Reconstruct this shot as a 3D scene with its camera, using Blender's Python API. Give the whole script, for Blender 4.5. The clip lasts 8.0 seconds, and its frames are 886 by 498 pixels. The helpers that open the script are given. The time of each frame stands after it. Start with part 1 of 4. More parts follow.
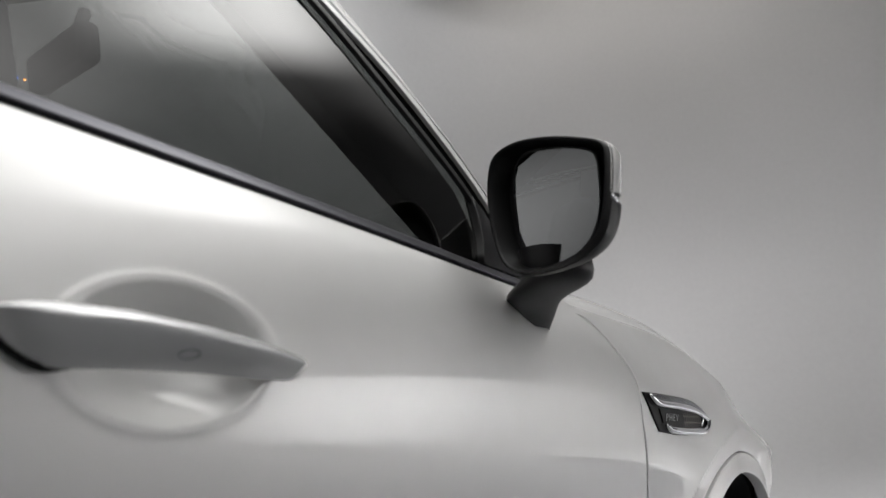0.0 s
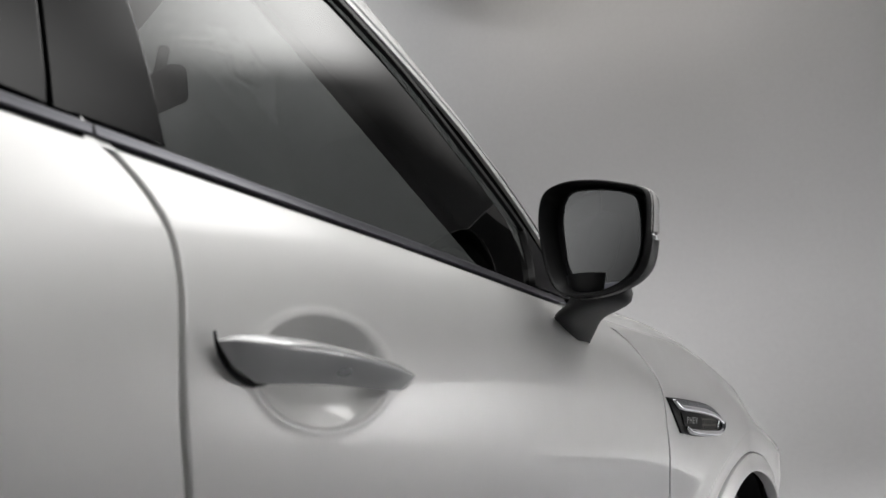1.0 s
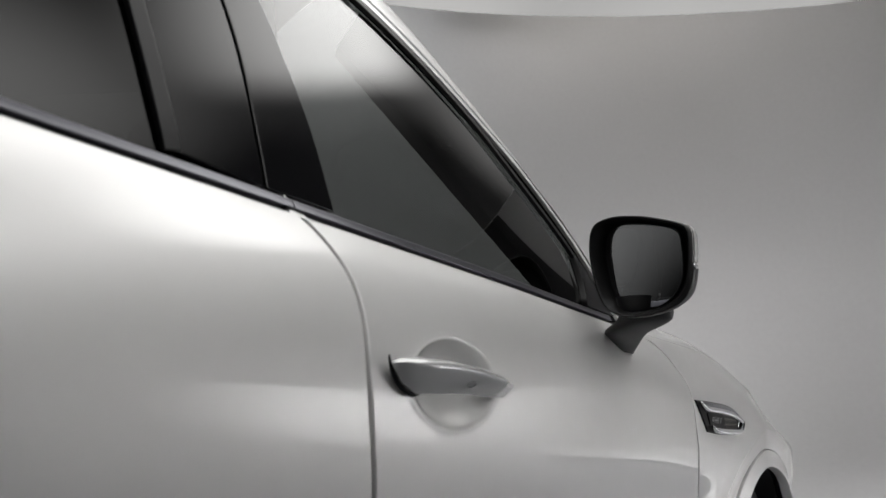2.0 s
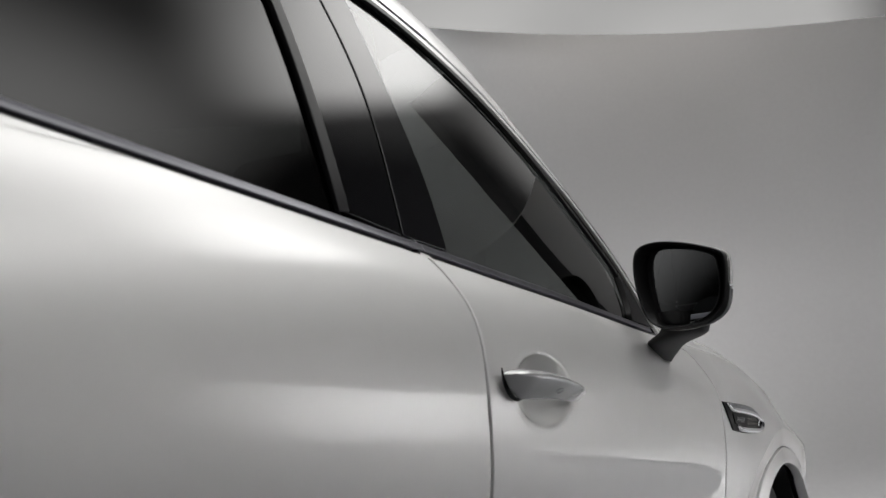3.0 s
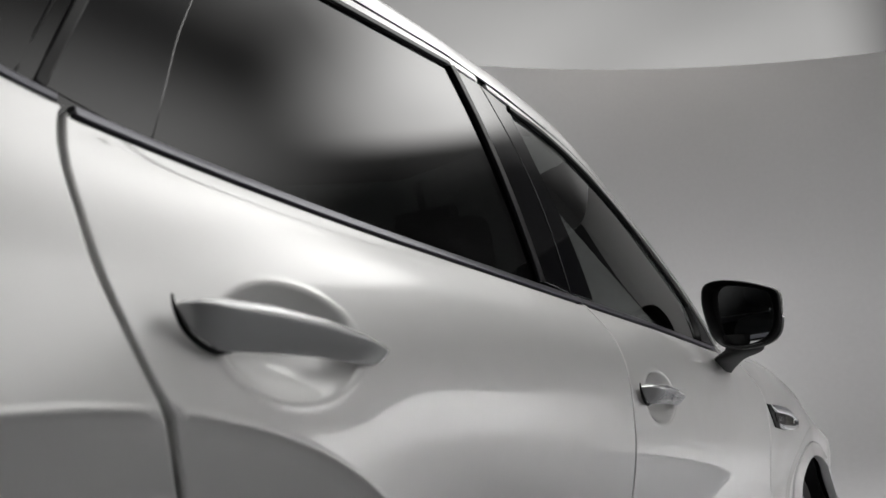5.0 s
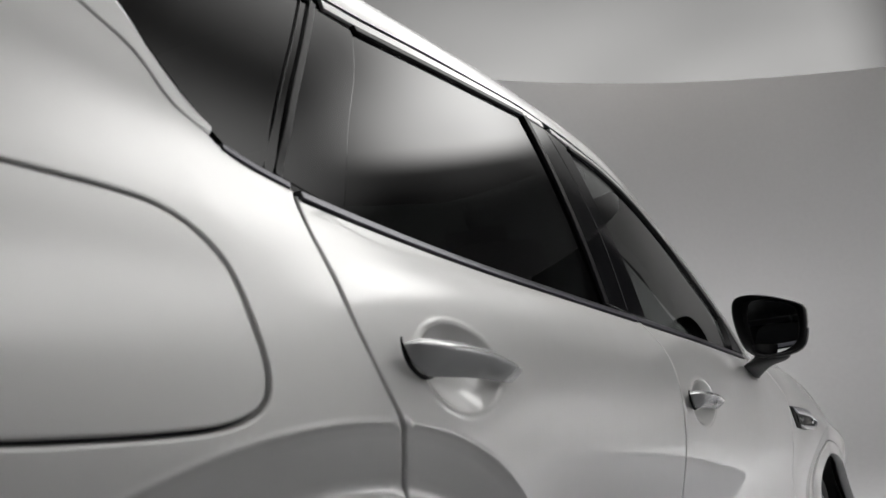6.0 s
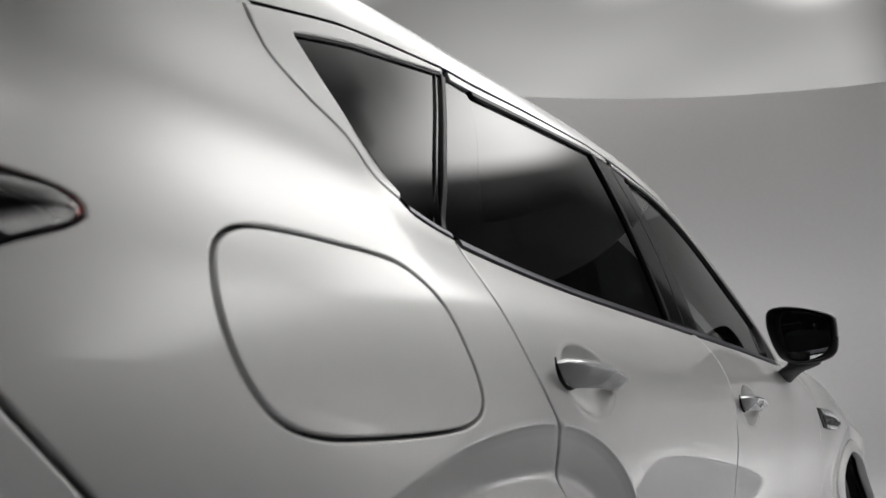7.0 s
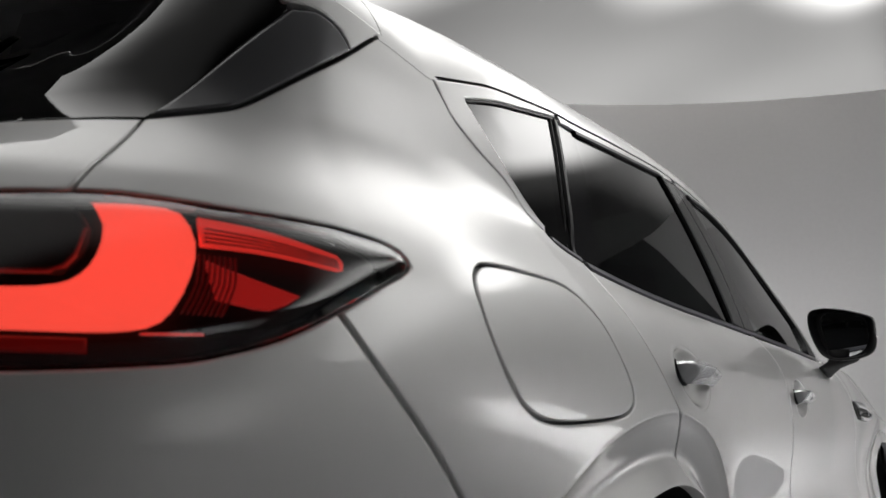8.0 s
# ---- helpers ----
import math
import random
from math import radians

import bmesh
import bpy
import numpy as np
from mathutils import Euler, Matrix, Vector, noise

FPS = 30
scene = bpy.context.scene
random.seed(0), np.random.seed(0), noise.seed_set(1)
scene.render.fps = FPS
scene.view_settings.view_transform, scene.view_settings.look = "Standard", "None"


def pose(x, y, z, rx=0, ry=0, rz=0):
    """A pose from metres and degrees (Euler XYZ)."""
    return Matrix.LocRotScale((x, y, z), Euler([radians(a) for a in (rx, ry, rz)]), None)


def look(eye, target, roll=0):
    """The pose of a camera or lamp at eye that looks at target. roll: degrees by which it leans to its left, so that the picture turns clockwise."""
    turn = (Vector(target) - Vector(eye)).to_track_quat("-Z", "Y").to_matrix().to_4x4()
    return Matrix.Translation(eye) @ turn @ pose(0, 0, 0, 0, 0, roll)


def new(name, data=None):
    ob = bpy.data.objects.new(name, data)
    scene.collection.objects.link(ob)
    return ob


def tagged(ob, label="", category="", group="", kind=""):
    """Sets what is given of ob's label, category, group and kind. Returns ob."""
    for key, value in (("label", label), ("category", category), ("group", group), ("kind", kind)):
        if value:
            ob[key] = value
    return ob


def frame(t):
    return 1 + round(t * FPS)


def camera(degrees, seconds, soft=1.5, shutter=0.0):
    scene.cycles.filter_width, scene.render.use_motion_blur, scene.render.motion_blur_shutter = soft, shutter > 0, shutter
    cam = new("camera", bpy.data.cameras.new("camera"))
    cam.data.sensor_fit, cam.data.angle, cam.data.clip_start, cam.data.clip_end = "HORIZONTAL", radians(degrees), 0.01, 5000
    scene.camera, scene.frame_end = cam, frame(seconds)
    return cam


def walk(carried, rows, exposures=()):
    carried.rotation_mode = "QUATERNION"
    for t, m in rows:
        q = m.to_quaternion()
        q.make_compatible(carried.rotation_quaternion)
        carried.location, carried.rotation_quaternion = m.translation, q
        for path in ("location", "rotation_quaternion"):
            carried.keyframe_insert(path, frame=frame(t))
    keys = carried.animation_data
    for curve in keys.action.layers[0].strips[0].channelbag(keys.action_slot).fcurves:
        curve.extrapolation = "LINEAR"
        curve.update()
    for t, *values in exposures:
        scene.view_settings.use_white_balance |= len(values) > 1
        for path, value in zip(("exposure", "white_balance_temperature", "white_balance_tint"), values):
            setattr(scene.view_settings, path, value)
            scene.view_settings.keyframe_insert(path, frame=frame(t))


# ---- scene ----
cam = camera(62.6, 8.0)
cam.data.dof.use_dof, cam.data.dof.focus_distance, cam.data.dof.aperture_fstop = True, 1.5, 6.3
PATH = [
    (0, (1.352, -0.055, 0.921), (0.254, 1.571, 1.307), 4.3),
    (0.5, (1.363, -0.134, 0.927), (0.25, 1.485, 1.299), 5.1),
    (1, (1.371, -0.227, 0.926), (0.258, 1.391, 1.304), 4.9),
    (1.5, (1.378, -0.335, 0.923), (0.266, 1.282, 1.309), 4.5),
    (3, (1.377, -0.672, 0.913), (0.266, 0.942, 1.315), 3.6),
    (3.5, (1.379, -0.789, 0.908), (0.267, 0.823, 1.314), 3.4),
    (4, (1.388, -0.929, 0.899), (0.273, 0.681, 1.308), 3.5),
    (5.5, (1.39, -1.303, 0.902), (0.266, 0.297, 1.319), 2.6),
    (6, (1.385, -1.435, 0.904), (0.257, 0.163, 1.32), 2.6),
    (6.5, (1.369, -1.573, 0.904), (0.241, 0.025, 1.324), 2.3),
    (7, (1.356, -1.708, 0.899), (0.225, -0.115, 1.326), 2.1),
    (7.5, (1.337, -1.857, 0.894), (0.199, -0.27, 1.321), 1.9),
    (8, (1.314, -2.008, 0.887), (0.165, -0.425, 1.304), 1.8),
]
walk(cam, [(t, look(eye, target, roll)) for t, eye, target, roll in PATH], [(0, 1.72), (1.5, 1.62), (3.5, 1.5), (4.5, 1.49), (6, 1.53), (8, 1.57)])

# ---- world and light ----
world = bpy.data.worlds.new("world")
scene.world = world
world.use_nodes = True
world.node_tree.nodes["Background"].inputs[0].default_value = (0.5, 0.5, 0.52, 1)
world.node_tree.nodes["Background"].inputs[1].default_value = 0.02


# ---- materials ----
def material(name, color, rough=0.5, metal=0.0, coat=0.0, coat_rough=0.03, grain=0.0, grain_size=300.0, bump=0.0, spec=0.5):
    m = bpy.data.materials.new(name)
    m.use_nodes = True
    nt = m.node_tree
    b = nt.nodes["Principled BSDF"]
    b.inputs["Base Color"].default_value = (*color, 1)
    b.inputs["Roughness"].default_value = rough
    b.inputs["Metallic"].default_value = metal
    b.inputs["Coat Weight"].default_value = coat
    b.inputs["Coat Roughness"].default_value = coat_rough
    b.inputs["Specular IOR Level"].default_value = spec
    if grain or bump:
        co = nt.nodes.new("ShaderNodeTexCoord")
        fine = nt.nodes.new("ShaderNodeTexNoise")
        fine.inputs["Scale"].default_value = grain_size
        fine.inputs["Detail"].default_value = 3
        wide = nt.nodes.new("ShaderNodeTexNoise")
        wide.inputs["Scale"].default_value = grain_size / 40
        wide.inputs["Detail"].default_value = 4
        nt.links.new(co.outputs["Object"], fine.inputs["Vector"])
        nt.links.new(co.outputs["Object"], wide.inputs["Vector"])
        add = nt.nodes.new("ShaderNodeMath")
        add.operation = "ADD"
        nt.links.new(fine.outputs["Fac"], add.inputs[0])
        nt.links.new(wide.outputs["Fac"], add.inputs[1])
        if grain:
            span = nt.nodes.new("ShaderNodeMapRange")
            span.inputs["From Min"].default_value, span.inputs["From Max"].default_value = 0.6, 1.4
            span.inputs["To Min"].default_value, span.inputs["To Max"].default_value = 1 - grain, 1 + grain
            nt.links.new(add.outputs[0], span.inputs["Value"])
            mul = nt.nodes.new("ShaderNodeVectorMath")
            mul.operation = "SCALE"
            mul.inputs[0].default_value = color
            nt.links.new(span.outputs[0], mul.inputs["Scale"])
            nt.links.new(mul.outputs[0], b.inputs["Base Color"])
        if bump:
            bp = nt.nodes.new("ShaderNodeBump")
            bp.inputs["Strength"].default_value = bump
            bp.inputs["Distance"].default_value = 0.002
            nt.links.new(fine.outputs["Fac"], bp.inputs["Height"])
            nt.links.new(bp.outputs[0], b.inputs["Normal"])
    return m


def tinted_glass(name, tint, rough=0.0, ior=1.57):
    """Thin pane: tinted see-through, with a mirror film whose strength follows Fresnel."""
    m = bpy.data.materials.new(name)
    m.use_nodes = True
    nt = m.node_tree
    nt.nodes.clear()
    end = nt.nodes.new("ShaderNodeOutputMaterial")
    clear = nt.nodes.new("ShaderNodeBsdfTransparent")
    clear.inputs[0].default_value = (*tint, 1)
    gloss = nt.nodes.new("ShaderNodeBsdfGlossy")
    gloss.inputs["Roughness"].default_value = rough
    gloss.inputs[0].default_value = (1, 1, 1, 1)
    fres = nt.nodes.new("ShaderNodeFresnel")
    fres.inputs["IOR"].default_value = ior
    mix = nt.nodes.new("ShaderNodeMixShader")
    nt.links.new(fres.outputs[0], mix.inputs[0])
    nt.links.new(clear.outputs[0], mix.inputs[1])
    nt.links.new(gloss.outputs[0], mix.inputs[2])
    nt.links.new(mix.outputs[0], end.inputs[0])
    return m


def glowing(name, color, strength, coat=True):
    m = material(name, color, 0.3, coat=0.5)
    b = m.node_tree.nodes["Principled BSDF"]
    b.inputs["Emission Color"].default_value = (*color, 1)
    b.inputs["Emission Strength"].default_value = strength
    return m


PAINT = material("silver_white_paint", (0.81, 0.807, 0.80), 0.53, 0.48, 1.0, 0.02, grain=0.015, grain_size=900)
# the body paint again, darkened for the shade on the handles' faces
SHADED_PAINT = material("shaded_handle_paint", (0.66, 0.665, 0.67), 0.27, 0.5, 1.0, 0.02, grain=0.015, grain_size=900)
GAP = material("dark_gap", (0.012, 0.012, 0.014), 0.7)
GLOSS_BLACK = material("gloss_black", (0.006, 0.006, 0.007), 0.06)
SATIN_BLACK = material("satin_black_plastic", (0.014, 0.014, 0.015), 0.42, bump=0.08, grain=0.1, grain_size=700, spec=0.35)
BELT_MOULD = material("dark_satin_mould", (0.11, 0.11, 0.125), 0.3, 0.6)
RUBBER = material("rubber", (0.012, 0.012, 0.013), 0.75, bump=0.15, grain=0.15, grain_size=400)
CHROME = material("chrome", (0.86, 0.87, 0.89), 0.08, 1.0, grain=0.02, grain_size=500)
DARK_CHROME = material("dark_chrome", (0.3, 0.31, 0.34), 0.2, 0.9)
MIRROR = material("mirror_silver", (0.8, 0.82, 0.84), 0.01, 1.0)
ALLOY = material("machined_alloy", (0.55, 0.56, 0.58), 0.25, 0.9, grain=0.04, grain_size=300)
CABIN = material("dark_cabin_trim", (0.025, 0.025, 0.027), 0.85, grain=0.12, grain_size=120, spec=0.2)
LINER = material("headliner_cloth", (0.42, 0.41, 0.41), 0.9, grain=0.05, grain_size=600)
SIDE_GLASS = tinted_glass("side_glass", (0.265, 0.272, 0.27), ior=1.78)
DARK_GLASS = tinted_glass("privacy_glass", (0.014, 0.016, 0.015), ior=1.5)
SCREEN_GLASS = tinted_glass("windscreen_glass", (0.8, 0.83, 0.82))
CLEAR_LENS = tinted_glass("clear_lens", (0.88, 0.88, 0.88), ior=1.75)
LAMP_RED = glowing("lit_red", (1.0, 0.085, 0.055), 0.34)
LAMP_MID = glowing("half_lit_red", (0.62, 0.03, 0.022), 0.26)
LAMP_WEDGE = glowing("bright_red_bar", (0.72, 0.035, 0.025), 0.24)
# reflectors, ribs, grooves and pod ring get a dim glow of their own
LAMP_LEAF = glowing("glowing_red_reflector", (0.4, 0.012, 0.01), 0.2)
LAMP_DEEP = glowing("dim_red", (0.12, 0.002, 0.002), 0.1)
LED_BLUE = glowing("blue_led", (0.1, 0.25, 1.0), 3.0)
LED_AMBER = glowing("amber_led", (1.0, 0.35, 0.05), 2.0)
LAMP_BLACK = material("lamp_black_plastic", (0.004, 0.004, 0.004), 0.5, spec=0.15)
STUDIO = material("matt_grey_studio_paint", (0.74, 0.735, 0.735), 0.9, grain=0.03, grain_size=20)
# darker colour for wall parts that get little light
DIM_WALL = material("dim_wall_grey", (0.07, 0.07, 0.074), 0.95, grain=0.1, grain_size=40)
BLACKOUT = material("black_ceiling_cloth", (0.02, 0.02, 0.02), 0.95, grain=0.1, grain_size=40)
FLOOR = material("grey_studio_floor", (0.13, 0.13, 0.137), 0.5, grain=0.04, grain_size=30)


# ---- mesh helpers ----
def mesh_object(name, verts, faces, mat, parent=None, normals=None, label="", flat=False):
    me = bpy.data.meshes.new(name)
    me.from_pydata([tuple(map(float, v)) for v in verts], [], [tuple(map(int, f)) for f in faces])
    for m in (mat if isinstance(mat, (list, tuple)) else [mat]):
        me.materials.append(m)
    me.polygons.foreach_set("use_smooth", [not flat] * len(me.polygons))
    me.update()
    if normals is not None:
        me.normals_split_custom_set_from_vertices([tuple(map(float, n)) for n in normals])
    ob = new(name, me)
    if parent:
        ob.parent = parent
    if label:
        tagged(ob, label)
    return ob


def part(name, bm, mat, parent, label="", smooth=True):
    me = bpy.data.meshes.new(name)
    bmesh.ops.recalc_face_normals(bm, faces=bm.faces)
    bm.to_mesh(me)
    bm.free()
    me.materials.append(mat)
    me.polygons.foreach_set("use_smooth", [smooth] * len(me.polygons))
    ob = new(name, me)
    ob.parent = parent
    if label:
        tagged(ob, label)
    return ob


def spline(points, step=0.02, closed=False):
    """Even points along a Catmull-Rom curve through the given corners; a corner given twice stays sharp."""
    pts = [np.array(p, float) for p in points]
    n = len(pts)
    res = []
    rng = range(n) if closed else range(n - 1)
    for i in rng:
        p1, p2 = pts[i], pts[(i + 1) % n]
        if np.allclose(p1, p2):
            continue
        p0 = pts[i - 1] if (i or closed) else p1
        p3 = pts[(i + 2) % n] if (closed or i + 2 < n) else p2
        m1 = np.zeros(len(p1)) if np.allclose(p0, p1) else (p2 - p0) / 2
        m2 = np.zeros(len(p1)) if np.allclose(p3, p2) else (p3 - p1) / 2
        if np.allclose(p0, p1):
            m1 = (p2 - p1) * 0.9
        if np.allclose(p3, p2):
            m2 = (p2 - p1) * 0.9
        lim = np.linalg.norm(p2 - p1) * 1.2
        m1 = m1 * min(1, lim / (np.linalg.norm(m1) + 1e-9))
        m2 = m2 * min(1, lim / (np.linalg.norm(m2) + 1e-9))
        k = max(2, int(np.ceil(np.linalg.norm(p2 - p1) / step)))
        for j in range(k):
            t = j / k
            res.append((2 * t**3 - 3 * t**2 + 1) * p1 + (t**3 - 2 * t**2 + t) * m1 + (-2 * t**3 + 3 * t**2) * p2 + (t**3 - t**2) * m2)
    if not closed:
        res.append(pts[-1])
    return np.array(res)


def loop(*runs, step=0.02):
    """A closed outline from several splines, in order."""
    pts = []
    for r in runs:
        q = spline(r, step)
        if pts and np.linalg.norm(pts[-1] - q[0]) < 1e-4:
            q = q[1:]
        pts += list(q)
    if np.linalg.norm(pts[0] - pts[-1]) < 1e-4:
        pts.pop()
    return np.array(pts)


def area(p):
    x, y = p[:, 0], p[:, 1]
    return 0.5 * np.sum(x * np.roll(y, -1) - np.roll(x, -1) * y)


def shrink(p, d):
    """The outline moved inwards by d (outline runs anticlockwise)."""
    a, b = p - np.roll(p, 1, 0), np.roll(p, -1, 0) - p
    na = np.stack([-a[:, 1], a[:, 0]], 1)
    nb = np.stack([-b[:, 1], b[:, 0]], 1)
    na /= np.linalg.norm(na, axis=1, keepdims=True) + 1e-12
    nb /= np.linalg.norm(nb, axis=1, keepdims=True) + 1e-12
    n = na + nb
    ln = np.linalg.norm(n, axis=1, keepdims=True)
    n = n / np.clip(ln, 0.5, None) ** 2 * 2
    return p + n * d


def inside(poly, q):
    x, y = q[:, 0], q[:, 1]
    res = np.zeros(len(q), bool)
    j = len(poly) - 1
    for i in range(len(poly)):
        xi, yi, xj, yj = *poly[i], *poly[j]
        if yi != yj:
            res ^= ((yi > y) != (yj > y)) & (x < (xj - xi) * (y - yi) / (yj - yi) + xi)
        j = i
    return res


def clearance(polys, q):
    best = np.full(len(q), 1e9)
    for p in polys:
        for k in range(0, len(q), 4000):
            d = np.hypot(q[k:k + 4000, None, 0] - p[None, :, 0], q[k:k + 4000, None, 1] - p[None, :, 1]).min(1)
            best[k:k + 4000] = np.minimum(best[k:k + 4000], d)
    return best


from mathutils.geometry import delaunay_2d_cdt


def panel(name, outline, mat, parent=None, holes=(), spacing=0.025, gap=0.0023, depth=0.024, roll=0.003, out=0.0, dense=(), arcs=(), side=1, label="", surf=None, surf_normal=None):
    """A pressed sheet on the body surface: outline and holes in (s, z), edges rolled in, gap left round it."""
    surf = surf or skin
    surf_normal = surf_normal or skin_normal
    loops = []
    for k, p in enumerate([outline, *holes]):
        p = np.asarray(p, float)
        if (area(p) > 0) != (k == 0):
            p = p[::-1]
        loops.append(p)
    edge = [shrink(p, gap) for p in loops]
    flat = [shrink(p, gap + roll) for p in loops]
    lo, hi = flat[0].min(0), flat[0].max(0)
    g = []
    ys = np.arange(lo[1], hi[1], spacing * 0.87)
    for i, yv in enumerate(ys):
        xs = np.arange(lo[0] + (i % 2) * spacing / 2, hi[0], spacing)
        g.append(np.stack([xs, np.full(len(xs), yv)], 1))
    g = np.concatenate(g)
    for cx, cy in dense:
        far = np.hypot((g[:, 0] - cx) / 0.086, (g[:, 1] - cy) / 0.050) > 1.32
        rings = [g[far]]
        for k, q in enumerate((*np.arange(0.06, 0.85, 0.06), *np.arange(0.87, 1.13, 0.017), 1.15, 1.19, 1.25)):
            m = 90 if q < 0.86 or q > 1.14 else 220
            a = (np.arange(m) + 0.5 * (k % 2)) * 2 * np.pi / m
            rings.append(np.stack([cx + 0.086 * q * np.cos(a), cy + 0.050 * q * np.sin(a)], 1))
        g = np.concatenate(rings)
    for cx, r0, r1, sp in arcs:
        r = np.hypot(g[:, 0] - cx, g[:, 1] - 0.28)
        bowl = lambda p: np.any([np.hypot((p[:, 0] - hx) / 0.086, (p[:, 1] - hy) / 0.050) < 1.3 for hx, hy in dense] + [np.zeros(len(p), bool)], axis=0)
        rings = [g[(r < r0) | (r > r1) | bowl(g)]]
        for q in np.arange(r0, r1, sp):
            step = 2.4 * sp / q
            a = np.arange(0.02, np.pi, step) + 0.5 * step * (round(q / sp) % 2)
            ring = np.stack([cx + q * np.cos(a), 0.28 + q * np.sin(a)], 1)
            rings.append(ring[~bowl(ring)])
        g = np.concatenate(rings)
    ok = inside(flat[0], g)
    for h in flat[1:]:
        ok &= ~inside(h, g)
    g = g[ok]
    g = g[clearance(flat, g) > min(spacing, 0.02) * 0.45]
    coords, segs = [], []
    for p in flat:
        base = len(coords)
        coords += [Vector(map(float, v)) for v in p]
        segs += [(base + i, base + (i + 1) % len(p)) for i in range(len(p))]
    nb = len(coords)
    coords += [Vector(map(float, v)) for v in g]
    vs, _, fs, *_ = delaunay_2d_cdt(coords, segs, [], 0, 1e-6)
    v2 = np.array([tuple(v) for v in vs])
    fs = np.array([tuple(f) for f in fs if len(f) == 3])
    cen = v2[fs].mean(1)
    keep = inside(flat[0], cen)
    for h in flat[1:]:
        keep &= ~inside(h, cen)
    fs = fs[keep]
    verts = surf(v2[:, 0], v2[:, 1], out)
    norms = surf_normal(v2[:, 0], v2[:, 1])
    tri = verts[fs]
    turn = (np.cross(tri[:, 1] - tri[:, 0], tri[:, 2] - tri[:, 0]) * norms[fs[:, 0]]).sum(1)
    fs = np.where((turn > 0)[:, None], fs, fs[:, ::-1])
    verts, norms, faces = list(verts), list(norms), [tuple(f) for f in fs]
    # rolled edge and return flange
    for p, e in zip(flat, edge):
        n = len(p)
        a = surf(p[:, 0], p[:, 1], out)
        na = surf_normal(p[:, 0], p[:, 1])
        b = surf(e[:, 0], e[:, 1], out - roll * 0.5)
        c = surf(e[:, 0], e[:, 1], out - depth)
        o = b - a
        o = o - (o * na).sum(1, keepdims=True) * na
        o /= np.linalg.norm(o, axis=1, keepdims=True) + 1e-12
        nbv = na * 0.65 + o * 0.75
        base = len(verts)
        verts += list(a) + list(b) + list(b) + list(c)
        norms += list(na) + list(nbv) + list(nbv * 0.3 + o) + list(o)
        for i in range(n):
            j = (i + 1) % n
            for q in (0, 2 * n):
                faces.append((base + q + j, base + q + i, base + q + n + i, base + q + n + j))
    verts, norms = np.array(verts), np.array(norms)
    norms /= np.linalg.norm(norms, axis=1, keepdims=True) + 1e-12
    if side < 0:
        verts[:, 0] *= -1
        norms[:, 0] *= -1
        faces = [f[::-1] for f in faces]
    return mesh_object(name, verts, faces, mat, parent, norms, label)


def grid_object(name, P, mat, parent=None, label="", thick=0.0, side=1, closed=False, rim=None):
    """A patch from an array of points, normals from the array itself."""
    P = np.asarray(P, float)
    nu, nv = P.shape[:2]
    if closed:
        du = np.roll(P, -1, 0) - np.roll(P, 1, 0)
    else:
        du = np.gradient(P, axis=0)
    dv = np.gradient(P, axis=1)
    N = np.cross(du, dv)
    N /= np.linalg.norm(N, axis=-1, keepdims=True) + 1e-12
    if rim is not None:
        for j, k in enumerate((1.0, 0.8, 0.55, 0.3, 0.12)):
            N[:, j] = N[:, j] * (1 - k) + rim * k
            N[:, -1 - j] = N[:, -1 - j] * (1 - k) + rim * (-1, 1, 1) * k
    faces = []
    for i in range(nu if closed else nu - 1):
        k = (i + 1) % nu
        for j in range(nv - 1):
            faces.append((i * nv + j, k * nv + j, k * nv + j + 1, i * nv + j + 1))
    V, M = P.reshape(-1, 3), N.reshape(-1, 3)
    if thick:
        n = len(V)
        V = np.concatenate([V, V - M * thick])
        M = np.concatenate([M, -M])
        faces += [tuple(n + q for q in f[::-1]) for f in faces]
        ring = [i * nv for i in range(nu)] + [(nu - 1) * nv + j for j in range(1, nv)] + [i * nv + nv - 1 for i in range(nu - 2, -1, -1)] + [j for j in range(nv - 2, 0, -1)]
        faces += [(ring[i], n + ring[i], n + ring[(i + 1) % len(ring)], ring[(i + 1) % len(ring)]) for i in range(len(ring))]
    V, M = V.copy(), M.copy()
    if side < 0:
        V[:, 0] *= -1
        M[:, 0] *= -1
        faces = [f[::-1] for f in faces]
    return mesh_object(name, V, faces, mat, parent, M, label)


def tube(name, path, radius, mat, parent=None, label="", n=10, flat=1.0):
    """Round or flattened bar along a path; radius may vary."""
    P = np.asarray(path, float)
    r = np.broadcast_to(radius, len(P))
    T = np.gradient(P, axis=0)
    T /= np.linalg.norm(T, axis=1, keepdims=True)
    up = np.array((0, 0, 1.0)) if np.abs(T[:, 2]).max() < 0.97 else np.array((1.0, 0, 0))
    A = np.cross(T, up)
    A /= np.linalg.norm(A, axis=1, keepdims=True)
    B = np.cross(A, T)
    an = np.linspace(0, 2 * np.pi, n, endpoint=False)
    V = P[:, None] + (A[:, None] * np.cos(an)[None, :, None] * flat + B[:, None] * np.sin(an)[None, :, None]) * r[:, None, None]
    faces = []
    m = len(P)
    for i in range(m - 1):
        for j in range(n):
            k = (j + 1) % n
            faces.append((i * n + j, i * n + k, (i + 1) * n + k, (i + 1) * n + j))
    faces.append(tuple(range(n))[::-1])
    faces.append(tuple((m - 1) * n + j for j in range(n)))
    return mesh_object(name, V.reshape(-1, 3), faces, mat, parent, None, label)


